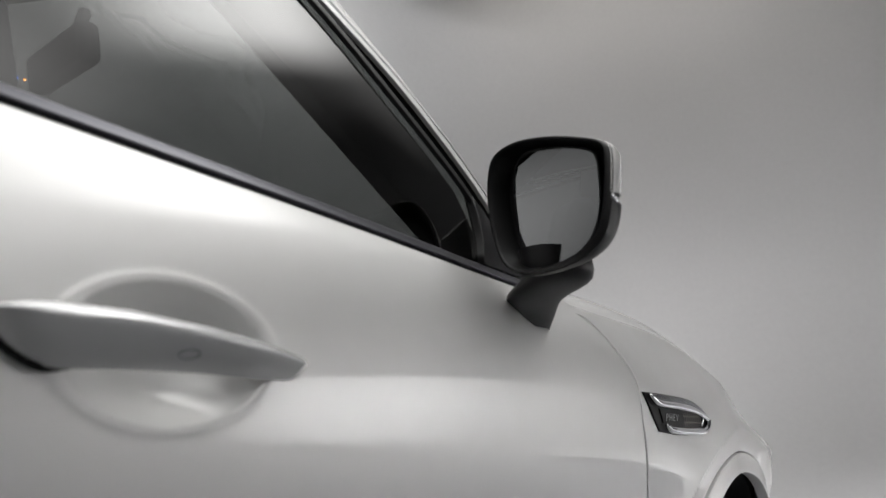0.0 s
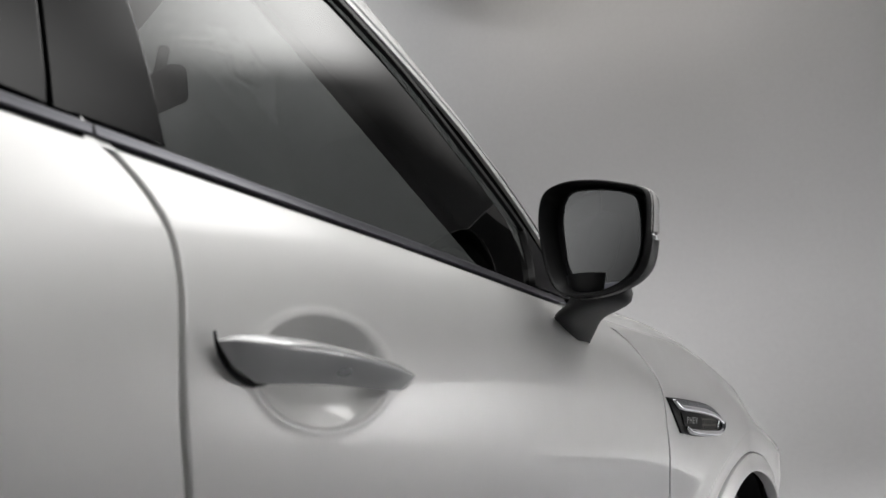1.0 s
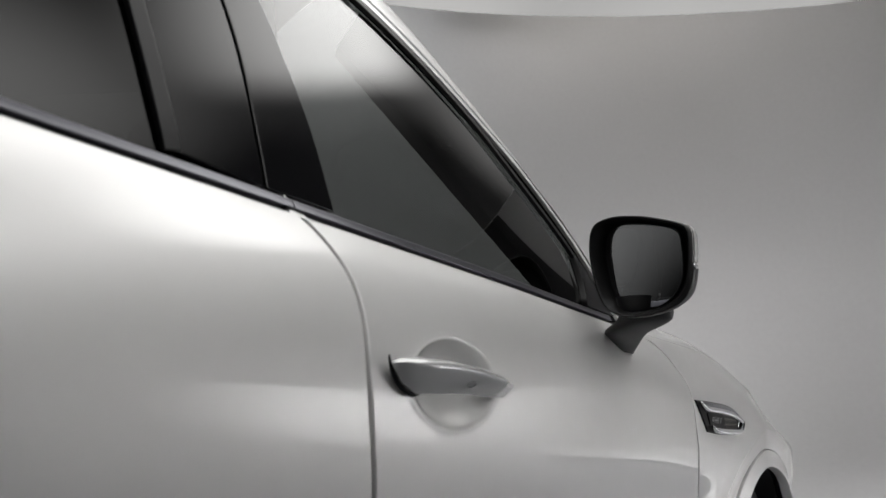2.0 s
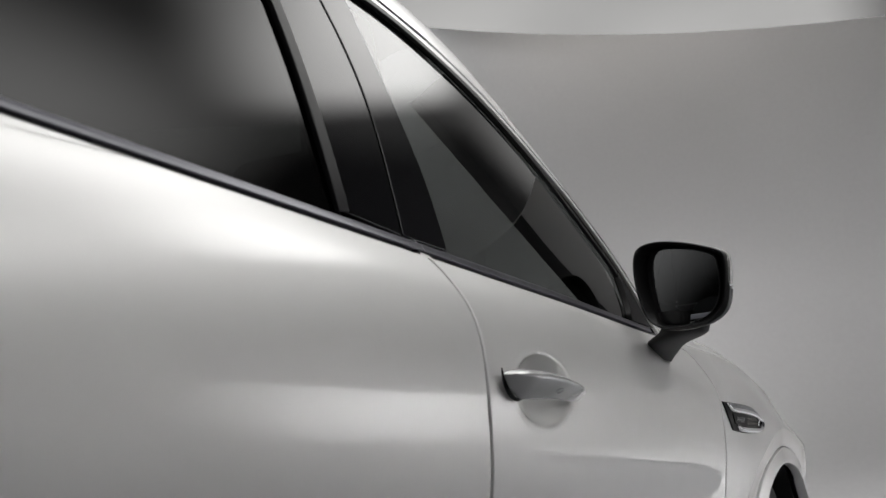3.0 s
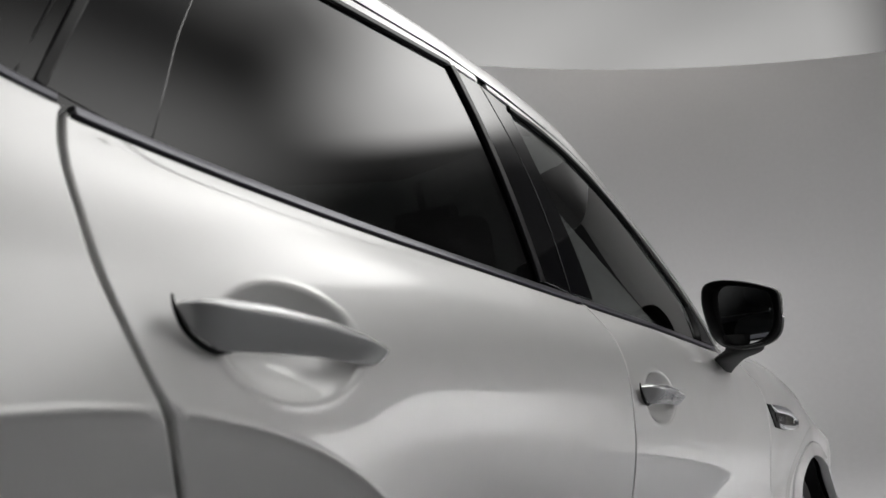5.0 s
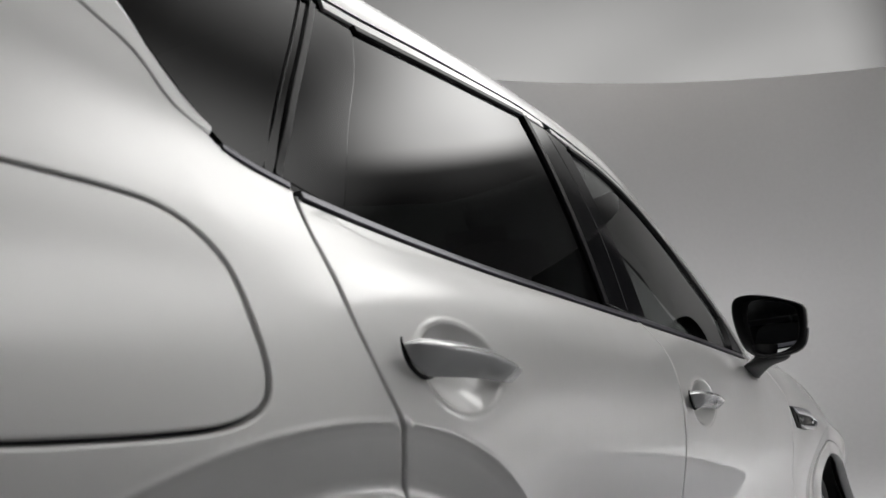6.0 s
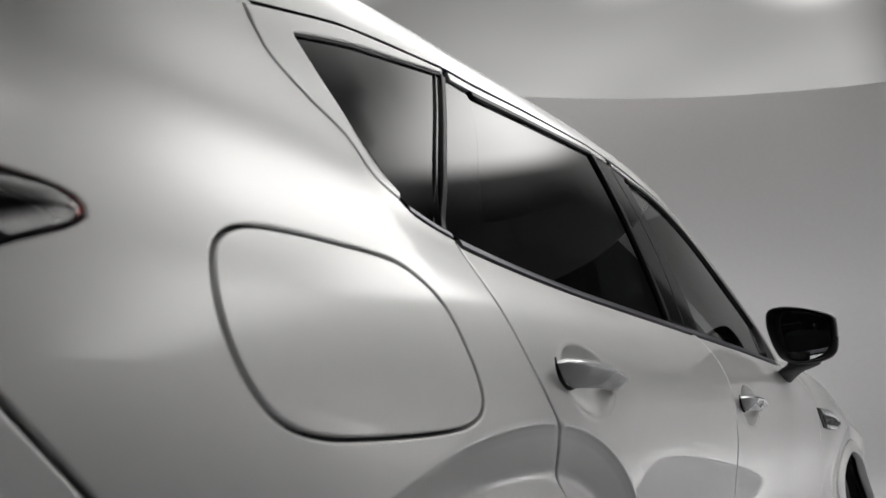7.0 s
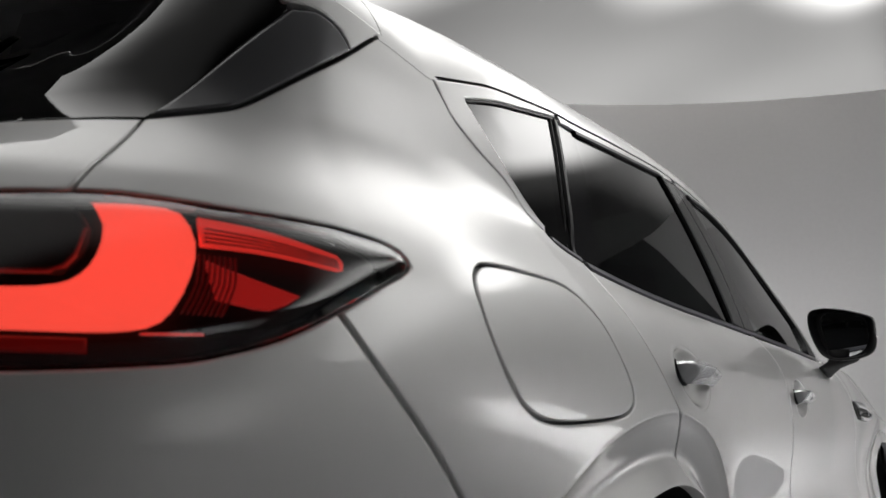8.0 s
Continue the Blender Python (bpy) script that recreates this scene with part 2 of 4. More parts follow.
def rounded_box(bm, center, size, r=0.02, seg=3, rot=None):
    res = bmesh.ops.create_cube(bm, size=1)
    vs = res["verts"]
    bmesh.ops.scale(bm, vec=size, verts=vs)
    ed = list({e for v in vs for e in v.link_edges})
    out = bmesh.ops.bevel(bm, geom=ed, offset=min(r, min(size) * 0.49), segments=seg, affect="EDGES", profile=0.5)
    vs = list({v for f in out["faces"] for v in f.verts} | {v for v in vs if v.is_valid})
    if rot is not None:
        bmesh.ops.rotate(bm, cent=(0, 0, 0), matrix=rot, verts=vs)
    bmesh.ops.translate(bm, vec=center, verts=vs)
    return vs


# ---- the body's outer surface ----
# s runs along the car's side (forward +y) and on round the rear corner, z is height.
S_TURN = -1.22


def ease(a, b, v):
    t = np.clip((v - a) / (b - a), 0.0, 1.0)
    return t * t * (3 - 2 * t)


_ss = np.arange(S_TURN, -3.4, -0.005)
_th = 1.48 * ease(0.0, 1.15, S_TURN - _ss)
_px = 0.92 - np.cumsum(np.sin(_th)) * 0.005
_py = S_TURN - np.cumsum(np.cos(_th)) * 0.005


def plan(s):
    """Plan curve of the body at nominal width and its outward normal."""
    s = np.asarray(s, float)
    back = S_TURN - s
    th = np.where(back > 0, 1.48 * ease(0.0, 1.15, back), 0.0)
    x = np.where(back > 0, np.interp(back, S_TURN - _ss, _px), 0.92)
    y = np.where(back > 0, np.interp(back, S_TURN - _ss, _py), s)
    return x, y, np.cos(th), -np.sin(th)


def belt(s):
    s = np.asarray(s, float)
    c = np.clip(s, -1.6, 1.1)
    return 1.098 - 0.012 * c + 0.075 * np.clip(-0.45 - c, 0, 0.6) ** 2 - 0.004 * ease(0.4, 0.9, c) - 0.21 * ease(1.36, 3.1, s)


def belt_half(s):
    c = np.clip(s, -1.5, 1.3)
    return 0.8373 + 0.0355 * c - 0.006 * c * c


def width(s):
    return 0.918 + 0.018 * ease(-0.3, -1.0, s) + 0.012 * ease(0.8, 1.4, s)


def nose_taper(s, z):
    """The flanks draw in towards the nose, the shoulder sooner than the part round the wheel."""
    high = ease(0.82, 0.99, z)
    return (0.22 * ease(2.0, 2.9, s) + 0.42 * ease(2.32, 2.98, s)) * high + (0.62 * ease(2.38, 2.98, s) - 0.024 * ease(1.95, 2.25, s)) * (1 - high)


REAR_AXLE, FRONT_AXLE = -0.895, 1.985
HANDLES = ((0.271, 0.934), (-0.730, 0.946))


def flare(s, z, axle, edge):
    """Swelling of the body over a wheel, with the stepped moulding round the arch."""
    r = np.hypot((s - axle), (z - 0.28))
    swell = (0.029 - 0.009 * edge) * np.exp(-np.clip(r - 0.52, 0, None) ** 2 / 0.012)
    return swell + edge * 0.0016 * np.exp(-(((r - 0.606) / 0.0035) ** 2)) - edge * (0.42 * np.clip(0.0028 * np.log1p(np.exp(np.clip((0.602 - r) / 0.0028, -30, 30))), 0, 0.06) + 0.003 * ease(0.614, 0.590, r) - 0.048 * ease(0.552, 0.47, r))


def dish(s, z, hs, hz):
    """Bowl pressed into the door behind a handle."""
    r = np.hypot((s - hs) / 0.086, (z - hz) / 0.050)
    return -0.0011 * np.log1p(np.exp(np.clip(0.033 * (1 - np.clip(r, 0, 1.6) ** 2.5) / 0.0011, -40, 40))) + 0.0008 * np.exp(-((r - 1.08) / 0.055) ** 2)


def half_width(s, z, glass=False):
    s, z = np.broadcast_arrays(np.asarray(s, float), np.asarray(z, float))
    w, xb, zb = width(s), belt_half(s), belt(s)
    z0 = zb - 0.205 - 0.06 * ease(-0.45, -0.95, s)
    up = np.clip(z - z0, 0, None) / (zb - z0)
    low = w - (w - xb) * up ** (2.4 - 0.05 * ease(-0.45, -0.95, s) + 0.9 * ease(0.15, 0.7, s) * ease(1.3, 1.0, s))
    low = low - 0.026 * ease(0.88, 0.68, z) + 0.034 * ease(0.68, 0.42, z) - 0.06 * ease(0.36, 0.2, z)
    low = low + flare(s, z, REAR_AXLE, 1.0) + flare(s, z, FRONT_AXLE, 0.45)
    for hs, hz in HANDLES:
        low = low + dish(s, z, hs, hz)
    dz = np.clip(z - zb, -0.08, None)
    top = xb - (0.27 + 0.09 * ease(0.2, 0.8, s)) * dz - 0.18 * np.clip(dz, 0, None) ** 2
    if glass:
        return top
    k = 0.004 + 0.04 * ease(-0.75, -1.2, s)
    d = np.clip((low - top) / k, -40, 40)
    x = top + k * np.logaddexp(0, d) - 0.5 * k * np.exp(-d * d / 18)
    # rear face: raked glass above, bulged bumper below
    rear = ease(-1.45, -2.1, s)
    return x - rear * (0.55 * np.clip(z - 1.08, 0, None)) + 0.03 * ease(-1.4, -1.9, s) * ease(0.95, 0.7, z) - nose_taper(s, z)


def skin(s, z, out=0.0):
    px, py, nx, ny = plan(s)
    d = half_width(s, z) - 0.92 + out
    return np.stack([px + d * nx, py + d * ny, np.broadcast_to(z, np.shape(d)) * 1.0], -1)


def pane(s, z, out=0.0):
    """The greenhouse alone, without the shoulder: the surface of the side glass."""
    d = half_width(s, z, True) + out
    return np.stack([d, np.broadcast_to(s, np.shape(d)) * 1.0, np.broadcast_to(z, np.shape(d)) * 1.0], -1)


def pane_normal(s, z):
    e = 0.0012
    n = np.cross(pane(s + e, z) - pane(s - e, z), pane(s, z + e) - pane(s, z - e))
    return n / np.linalg.norm(n, axis=-1, keepdims=True)


def skin_normal(s, z):
    e = 0.0012
    a = skin(s + e, z) - skin(s - e, z)
    b = skin(s, z + e) - skin(s, z - e)
    n = np.cross(a, b)
    return n / np.linalg.norm(n, axis=-1, keepdims=True)


# ---- studio ----
DRAPE_Y, DIM_X = -4.5, 6.0


def studio():
    # floor sweeps up into the walls with a cove; plan is a rounded rectangle
    x0, x1, y0, y1, r = -5.6, 8.4, -7.5, 8.2, 3.0
    ring = []
    for cx, cy, a0 in ((x1 - r, y1 - r, 0), (x0 + r, y1 - r, 90), (x0 + r, y0 + r, 180), (x1 - r, y0 + r, 270)):
        for k in range(13):
            a = radians(a0 + 90 * k / 12)
            ring.append((cx, cy, math.cos(a), math.sin(a)))
    full = []
    for p, q in zip(ring, ring[1:] + ring[:1]):
        full.append(p)
        gap = math.hypot(p[0] - q[0], p[1] - q[1])
        if gap > 0.5:
            full += [tuple(p[i] + (q[i] - p[i]) * k / 12 for i in range(4)) for k in range(1, 12)]
    ring = full
    cove, top = 2.4, 8.2
    rows = []
    for k in range(10):
        a = math.pi / 2 * k / 9
        rows.append((-cove + cove * math.sin(a), cove - cove * math.cos(a)))
    rows += [(0, cove + (top - cove) * k / 6) for k in range(1, 7)]
    V = [[(cx + nx * (r + o), cy + ny * (r + o), z) for o, z in rows] for cx, cy, nx, ny in ring]
    P = np.array(V)
    wall = grid_object("wall", P, [STUDIO, BLACKOUT, DIM_WALL], closed=True)
    wall.data.flip_normals()
    # the end behind the car is hung with black cloth; dark grey stands in for dim wall
    for f in wall.data.polygons:
        f.material_index = 1 if f.center[1] < DRAPE_Y else 2 if f.center[0] > DIM_X and f.center[1] < 2.4 or f.center[0] > 2.8 and f.center[2] > 1.7 else 0
    tagged(wall, "matt grey curved studio wall, black cloth at one end, coloured dark grey where dim", "wall", kind="structure")
    n = len(ring)
    floor = mesh_object("floor", [tuple(p[0]) for p in P], [tuple(range(n))], FLOOR)
    tagged(floor, "smooth pale grey studio floor", "floor", kind="structure")
    bm = bmesh.new()
    rounded_box(bm, ((x0 + x1) / 2, (y0 + y1) / 2, top + 0.1), (x1 - x0 + 0.4, y1 - y0 + 0.4, 0.2), 0.02, 1)
    ceiling = part("ceiling", bm, BLACKOUT, None)
    tagged(ceiling, "black cloth studio ceiling", "ceiling", kind="structure")


SOFT_C, SOFT_R, SOFT_Y, SOFT_Z = (2.6, -0.2), 5.2, 4.05, 3.15


def overhead_softbox():
    """Round fabric light hung over the car, brightest at its middle."""
    m = bpy.data.materials.new("glowing_diffuser_fabric")
    m.use_nodes = True
    nt = m.node_tree
    b = nt.nodes["Principled BSDF"]
    b.inputs["Base Color"].default_value = (0.07, 0.07, 0.07, 1)
    b.inputs["Roughness"].default_value = 0.9
    b.inputs["Emission Color"].default_value = (1.0, 0.99, 0.972, 1)
    co = nt.nodes.new("ShaderNodeTexCoord")
    ln = nt.nodes.new("ShaderNodeVectorMath")
    ln.operation = "LENGTH"
    off = nt.nodes.new("ShaderNodeVectorMath")
    off.operation = "SUBTRACT"
    off.inputs[1].default_value = (*GLOW_C, 0)
    nt.links.new(co.outputs["Object"], off.inputs[0])
    oval = nt.nodes.new("ShaderNodeVectorMath")
    oval.operation = "MULTIPLY"
    oval.inputs[1].default_value = (0.95, 0.85, 1)
    nt.links.new(off.outputs[0], oval.inputs[0])
    nt.links.new(oval.outputs[0], ln.inputs[0])
    ramp = nt.nodes.new("ShaderNodeMapRange")
    ramp.interpolation_type = "SMOOTHERSTEP"
    ramp.inputs["From Min"].default_value, ramp.inputs["From Max"].default_value = GLOW_IN, GLOW_OUT
    ramp.inputs["To Min"].default_value, ramp.inputs["To Max"].default_value = GLOW_MAX, 0.0
    nt.links.new(ln.outputs["Value"], ramp.inputs["Value"])
    sep = nt.nodes.new("ShaderNodeSeparateXYZ")
    nt.links.new(co.outputs["Object"], sep.inputs[0])
    def bank(strength, *falls):
        """One zone of glow put into the fabric, dying away between the two marks of each fall."""
        last = None
        for axis, lit, dark in falls:
            fall = nt.nodes.new("ShaderNodeMapRange")
            fall.interpolation_type = "SMOOTHSTEP"
            fall.inputs["From Min"].default_value, fall.inputs["From Max"].default_value = lit, dark
            fall.inputs["To Min"].default_value, fall.inputs["To Max"].default_value = strength if last is None else 1.0, 0.0
            nt.links.new(sep.outputs[axis], fall.inputs["Value"])
            last = fall.outputs[0] if last is None else joined("MULTIPLY", last, fall.outputs[0])
        return last

    def joined(operation, a, b):
        node = nt.nodes.new("ShaderNodeMath")
        node.operation = operation
        nt.links.new(a, node.inputs[0])
        nt.links.new(b, node.inputs[1])
        return node.outputs[0]

    roof_bank = bank(*ROOF_BANK)
    pillar_bank = bank(*PILLAR_BANK)
    tail_bank = bank(*TAIL_BANK)
    banks = joined("ADD", joined("MAXIMUM", joined("MAXIMUM", roof_bank, tail_bank), pillar_bank), ramp.outputs[0])
    across = nt.nodes.new("ShaderNodeMapRange")
    across.interpolation_type = "SMOOTHSTEP"
    across.inputs["From Min"].default_value, across.inputs["From Max"].default_value = FADE
    across.inputs["To Min"].default_value, across.inputs["To Max"].default_value = 1.0, 0.06
    lean = nt.nodes.new("ShaderNodeMath")
    lean.operation = "MULTIPLY_ADD"
    lean.inputs[1].default_value = 1.0
    nt.links.new(sep.outputs["Y"], lean.inputs[0])
    nt.links.new(sep.outputs["X"], lean.inputs[2])
    nt.links.new(lean.outputs[0], across.inputs["Value"])
    mul = nt.nodes.new("ShaderNodeMath")
    mul.operation = "MULTIPLY"
    nt.links.new(banks, mul.inputs[0])
    nt.links.new(across.outputs[0], mul.inputs[1])
    # faint glow of the fabric's front edge, its soft folds put in as emission noise
    edge = nt.nodes.new("ShaderNodeMapRange")
    edge.interpolation_type = "SMOOTHSTEP"
    edge.inputs["From Min"].default_value, edge.inputs["From Max"].default_value = 0.9, 2.9
    edge.inputs["To Min"].default_value, edge.inputs["To Max"].default_value = EDGE_GLOW * 0.45, EDGE_GLOW
    nt.links.new(sep.outputs["Y"], edge.inputs["Value"])
    fold = nt.nodes.new("ShaderNodeTexNoise")
    fold.inputs["Scale"].default_value = 0.55
    fold.inputs["Detail"].default_value = 1
    nt.links.new(co.outputs["Object"], fold.inputs["Vector"])
    folds = nt.nodes.new("ShaderNodeMapRange")
    folds.inputs["From Min"].default_value, folds.inputs["From Max"].default_value = 0.3, 0.7
    folds.inputs["To Min"].default_value, folds.inputs["To Max"].default_value = 0.75, 1.2
    nt.links.new(fold.outputs["Fac"], folds.inputs["Value"])
    soft = nt.nodes.new("ShaderNodeMath")
    soft.operation = "MULTIPLY_ADD"
    inner = nt.nodes.new("ShaderNodeMapRange")
    inner.interpolation_type = "SMOOTHSTEP"
    inner.inputs["From Min"].default_value, inner.inputs["From Max"].default_value = -1.7, -1.1
    inner.inputs["To Min"].default_value, inner.inputs["To Max"].default_value = 1.0, 0.02
    nt.links.new(sep.outputs["X"], inner.inputs["Value"])
    rim_glow = nt.nodes.new("ShaderNodeMath")
    rim_glow.operation = "MULTIPLY"
    nt.links.new(edge.outputs[0], rim_glow.inputs[0])
    nt.links.new(inner.outputs[0], rim_glow.inputs[1])
    nt.links.new(rim_glow.outputs[0], soft.inputs[0])
    nt.links.new(folds.outputs[0], soft.inputs[1])
    # dim unseen zone towards the open side of the set, added to lift the car's flank
    nt.links.new(joined("ADD", bank(*SIDE_BANK), mul.outputs[0]), soft.inputs[2])
    nt.links.new(soft.outputs[0], b.inputs["Emission Strength"])
    base = new("overhead_softbox")
    base.location = (*SOFT_C, SOFT_Z)
    tagged(base, "large oval white fabric softbox hung above the car", "softbox")
    n, rings = 96, 14
    verts, faces = [], []
    for k in range(rings + 1):
        for j in range(n):
            a = 2 * math.pi * j / n
            rr = SOFT_R * k / rings
            verts.append((rr * math.cos(a), rr * math.sin(a) * SOFT_Y / SOFT_R, 0.0))
    for k in range(rings):
        for j in range(n):
            i = (j + 1) % n
            faces.append((k * n + j, k * n + i, (k + 1) * n + i, (k + 1) * n + j)[::-1])
    mesh_object("diffuser", verts, faces, m, base)
    # rim tube and back cover
    ring = [(SOFT_R * math.cos(2 * math.pi * j / n), SOFT_Y * math.sin(2 * math.pi * j / n), 0.03) for j in range(n + 1)]
    tube("rim", ring, 0.03, STUDIO, base, n=8)
    cover = [(SOFT_R * q * math.cos(2 * math.pi * j / n), SOFT_Y * q * math.sin(2 * math.pi * j / n), z) for q, z in ((1, 0.06), (0.9, 0.35), (0.02, 0.5)) for j in range(n)]
    cf = [(k * n + j, k * n + (j + 1) % n, (k + 1) * n + (j + 1) % n, (k + 1) * n + j) for k in range(2) for j in range(n)]
    mesh_object("cover", cover, cf, STUDIO, base)
    for a in (45, 135, 225, 315):
        x, y = 2.6 * math.cos(radians(a)), 2.6 * math.sin(radians(a))
        tube("hanging_cable", [(x, y, 0.35), (x, y, 2.7), (x, y, 5.04)], 0.006, GAP, base, n=6)


WASH = 22
FADE = (0.72, 1.25)
GLOW_C, GLOW_IN, GLOW_OUT, GLOW_MAX = (-1.22, 1.82), 0.05, 1.0, 1.5
EDGE_GLOW = 0.145
# zones of added glow, placed to brighten roof, tail, rear pillar and flank
ROOF_BANK = (0.5, ("X", -1.9, -0.7), ("Y", 0.5, 1.4), ("Y", 0.35, -1.0))
TAIL_BANK = (0.42, ("X", -2.8, -2.1), ("Y", 0.5, 1.4), ("Y", -1.0, -2.4))
PILLAR_BANK = (1.0, ("X", -2.15, -1.1), ("X", -2.2, -2.9), ("Y", 1.1, 2.2), ("Y", 0.4, -0.7))
SIDE_BANK = (0.8, ("X", 0.0, -1.05), ("Y", 0.6, 2.1), ("Y", 0.5, -0.9))
studio()
overhead_softbox()


def wall_light_bar(place, aim, watts, tone=(1, 1, 1)):
    """Unseen row of flood lights, added to brighten the backdrop."""
    m = look(place, aim)
    bar = new("wall_light_bar")
    bar.matrix_basis = m
    tagged(bar, "unseen flood light bar added to brighten the studio wall", "studio light")
    bm = bmesh.new()
    rounded_box(bm, (0, 0, 0.11), (4.6, 0.34, 0.2), 0.03, 2)
    part("housing", bm, SATIN_BLACK, bar)
    bm = bmesh.new()
    rounded_box(bm, (0, 0.18, 0.0), (4.6, 0.015, 0.12), 0.004, 1)
    part("barn_door", bm, SATIN_BLACK, bar)
    lamp = bpy.data.lights.new("flood", "AREA")
    lamp.shape, lamp.size, lamp.size_y, lamp.energy = "RECTANGLE", 4.4, 0.26, watts
    lamp.spread = radians(125)
    lamp.color = tone
    ob = new("flood", lamp)
    ob.parent = bar


# added fill bars, hidden behind the car and above the softbox
wall_light_bar((-2.2, 5.0, 0.3), (0.6, 8.2, 1.9), WASH * 0.62, (1, 0.985, 0.985))
wall_light_bar((-1.6, 6.3, 6.7), (-1.2, 8.2, 5.6), WASH * 0.18, (1, 0.96, 0.9))
wall_light_bar((-4.2, 3.4, 7.2), (-5.6, 4.5, 5.4), WASH * 0.9)


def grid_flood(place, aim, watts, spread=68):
    """Unseen square flood with a honeycomb grid, added to brighten floor, wall and boards beside the car."""
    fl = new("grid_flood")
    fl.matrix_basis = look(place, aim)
    tagged(fl, "unseen square flood with honeycomb grid, added to brighten floor and wall", "studio light", group="floods over the floor")
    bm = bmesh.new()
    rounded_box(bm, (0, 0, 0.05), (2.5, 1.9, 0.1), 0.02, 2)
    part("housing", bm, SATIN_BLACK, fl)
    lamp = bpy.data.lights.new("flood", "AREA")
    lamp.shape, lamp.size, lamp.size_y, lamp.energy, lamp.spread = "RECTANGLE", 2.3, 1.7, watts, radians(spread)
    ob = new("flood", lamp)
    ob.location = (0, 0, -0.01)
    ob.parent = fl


# added fill lamps, all out of view, tuned to lift floor and flanks
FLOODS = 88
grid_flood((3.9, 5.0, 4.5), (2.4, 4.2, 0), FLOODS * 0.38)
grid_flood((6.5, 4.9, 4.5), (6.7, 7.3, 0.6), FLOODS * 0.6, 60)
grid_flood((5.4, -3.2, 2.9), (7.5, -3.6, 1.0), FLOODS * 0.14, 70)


def reflector_board(y, width_y):
    """Pale foam board on two feet, standing beside the set."""
    base = new("reflector_board")
    base.location = (7.55, y, 0)
    tagged(base, "pale foam reflector board standing on the studio floor", "reflector board", group="reflector boards")
    bm = bmesh.new()
    rounded_box(bm, (0, 0, 1.12), (0.05, width_y, 2.14), 0.01, 1, Matrix.Rotation(radians(-4), 3, "Y"))
    part("board", bm, STUDIO, base)
    for o in (-0.35, 0.35):
        bm = bmesh.new()
        rounded_box(bm, (0.05, o * width_y, 0.03), (0.7, 0.06, 0.06), 0.01, 1)
        part("foot", bm, SATIN_BLACK, base)


reflector_board(-2.5, 2.4)
reflector_board(-5.0, 2.3)

# ---- the car ----
car = new("car")
car.location = (0, 0, 0)
tagged(car, "silver-white plug-in hybrid SUV with gloss black trim on a studio floor", "car")

B_SHUT = [(0.055, 1.097), (0.074, 1.081), (0.093, 1.054), (0.106, 1.025), (0.11, 0.993), (0.113, 0.937), (0.124, 0.877), (0.152, 0.785), (0.175, 0.65), (0.19, 0.45), (0.18, 0.335)]
A_SHUT = [(0.95, 1.083), (1.08, 1.055), (1.15, 1.02), (1.222, 0.97), (1.249, 0.885), (1.3, 0.8), (1.34, 0.74), (1.38, 0.6), (1.37, 0.45), (1.34, 0.335)]
C_SHUT = [(-0.893, 1.128), (-0.902, 1.115), (-0.918, 1.06), (-0.914, 0.99), (-0.893, 0.937), (-0.86, 0.88), (-0.84, 0.845), (-0.82, 0.81), (-0.807, 0.768)]
ARCH_R, ARCH_Z = 0.418, 0.36


def arch(axle, a0, a1, n=24, r=ARCH_R):
    return [(axle + r * math.cos(radians(a0 + (a1 - a0) * k / n)), ARCH_Z + r * math.sin(radians(a0 + (a1 - a0) * k / n))) for k in range(n + 1)]


def belt_run(s0, s1, dz=0.0, n=20):
    return [(s, float(belt(s)) + dz) for s in np.linspace(s0, s1, n)]


FLAP = [(-1.355, 1.012), (-1.332, 1.036), (-1.295, 1.048), (-1.2, 1.054), (-1.105, 1.051), (-1.058, 1.018), (-1.038, 0.965), (-1.027, 0.92), (-1.036, 0.894), (-1.072, 0.879), (-1.16, 0.8715), (-1.25, 0.871), (-1.303, 0.885), (-1.34, 0.92), (-1.359, 0.968)]
LAMP = [(-2.05, 1.035), (-1.9, 1.04), (-1.845, 1.043), (-1.753, 1.05), (-1.65, 1.048), (-1.59, 1.048), (-1.535, 1.047), (-1.486, 1.042), (-1.4625, 1.0335), (-1.4565, 1.0195), (-1.472, 1.0075), (-1.5, 0.994), (-1.5565, 0.9615), (-1.608, 0.935), (-1.652, 0.92), (-1.692, 0.911), (-1.8, 0.902), (-1.92, 0.9), (-2.05, 0.905)]
TRIM_OUT = [(-0.898, 1.129), (-0.98, 1.146), (-1.035, 1.184), (-1.076, 1.229), (-1.138, 1.262), (-1.198, 1.302), (-1.218, 1.349)]
SPOIL_LOW = [(-1.324, 1.381), (-1.412, 1.316), (-1.481, 1.272), (-1.59, 1.208), (-1.633, 1.19), (-1.753, 1.163)]
DRIP = [(-1.218, 1.352), (-1.07, 1.4), (-0.98, 1.42), (-0.8, 1.453), (-0.7, 1.462), (-0.52, 1.484), (-0.2, 1.512), (0.0, 1.508), (0.2, 1.488), (0.38, 1.452), (0.55, 1.4), (0.68, 1.345), (0.785, 1.272), (0.86, 1.2), (0.95, 1.088)]


def drip_z(s):
    p = np.array(DRIP)
    return np.interp(s, p[:, 0], p[:, 1])


def roof_edge(s):
    """Height at which the side turns into the roof."""
    s = np.asarray(s, float)
    return np.where(s > -1.218, drip_z(s) + 0.004, np.interp(s, [-1.6, -1.324, -1.218], [1.405, 1.381, 1.358]))


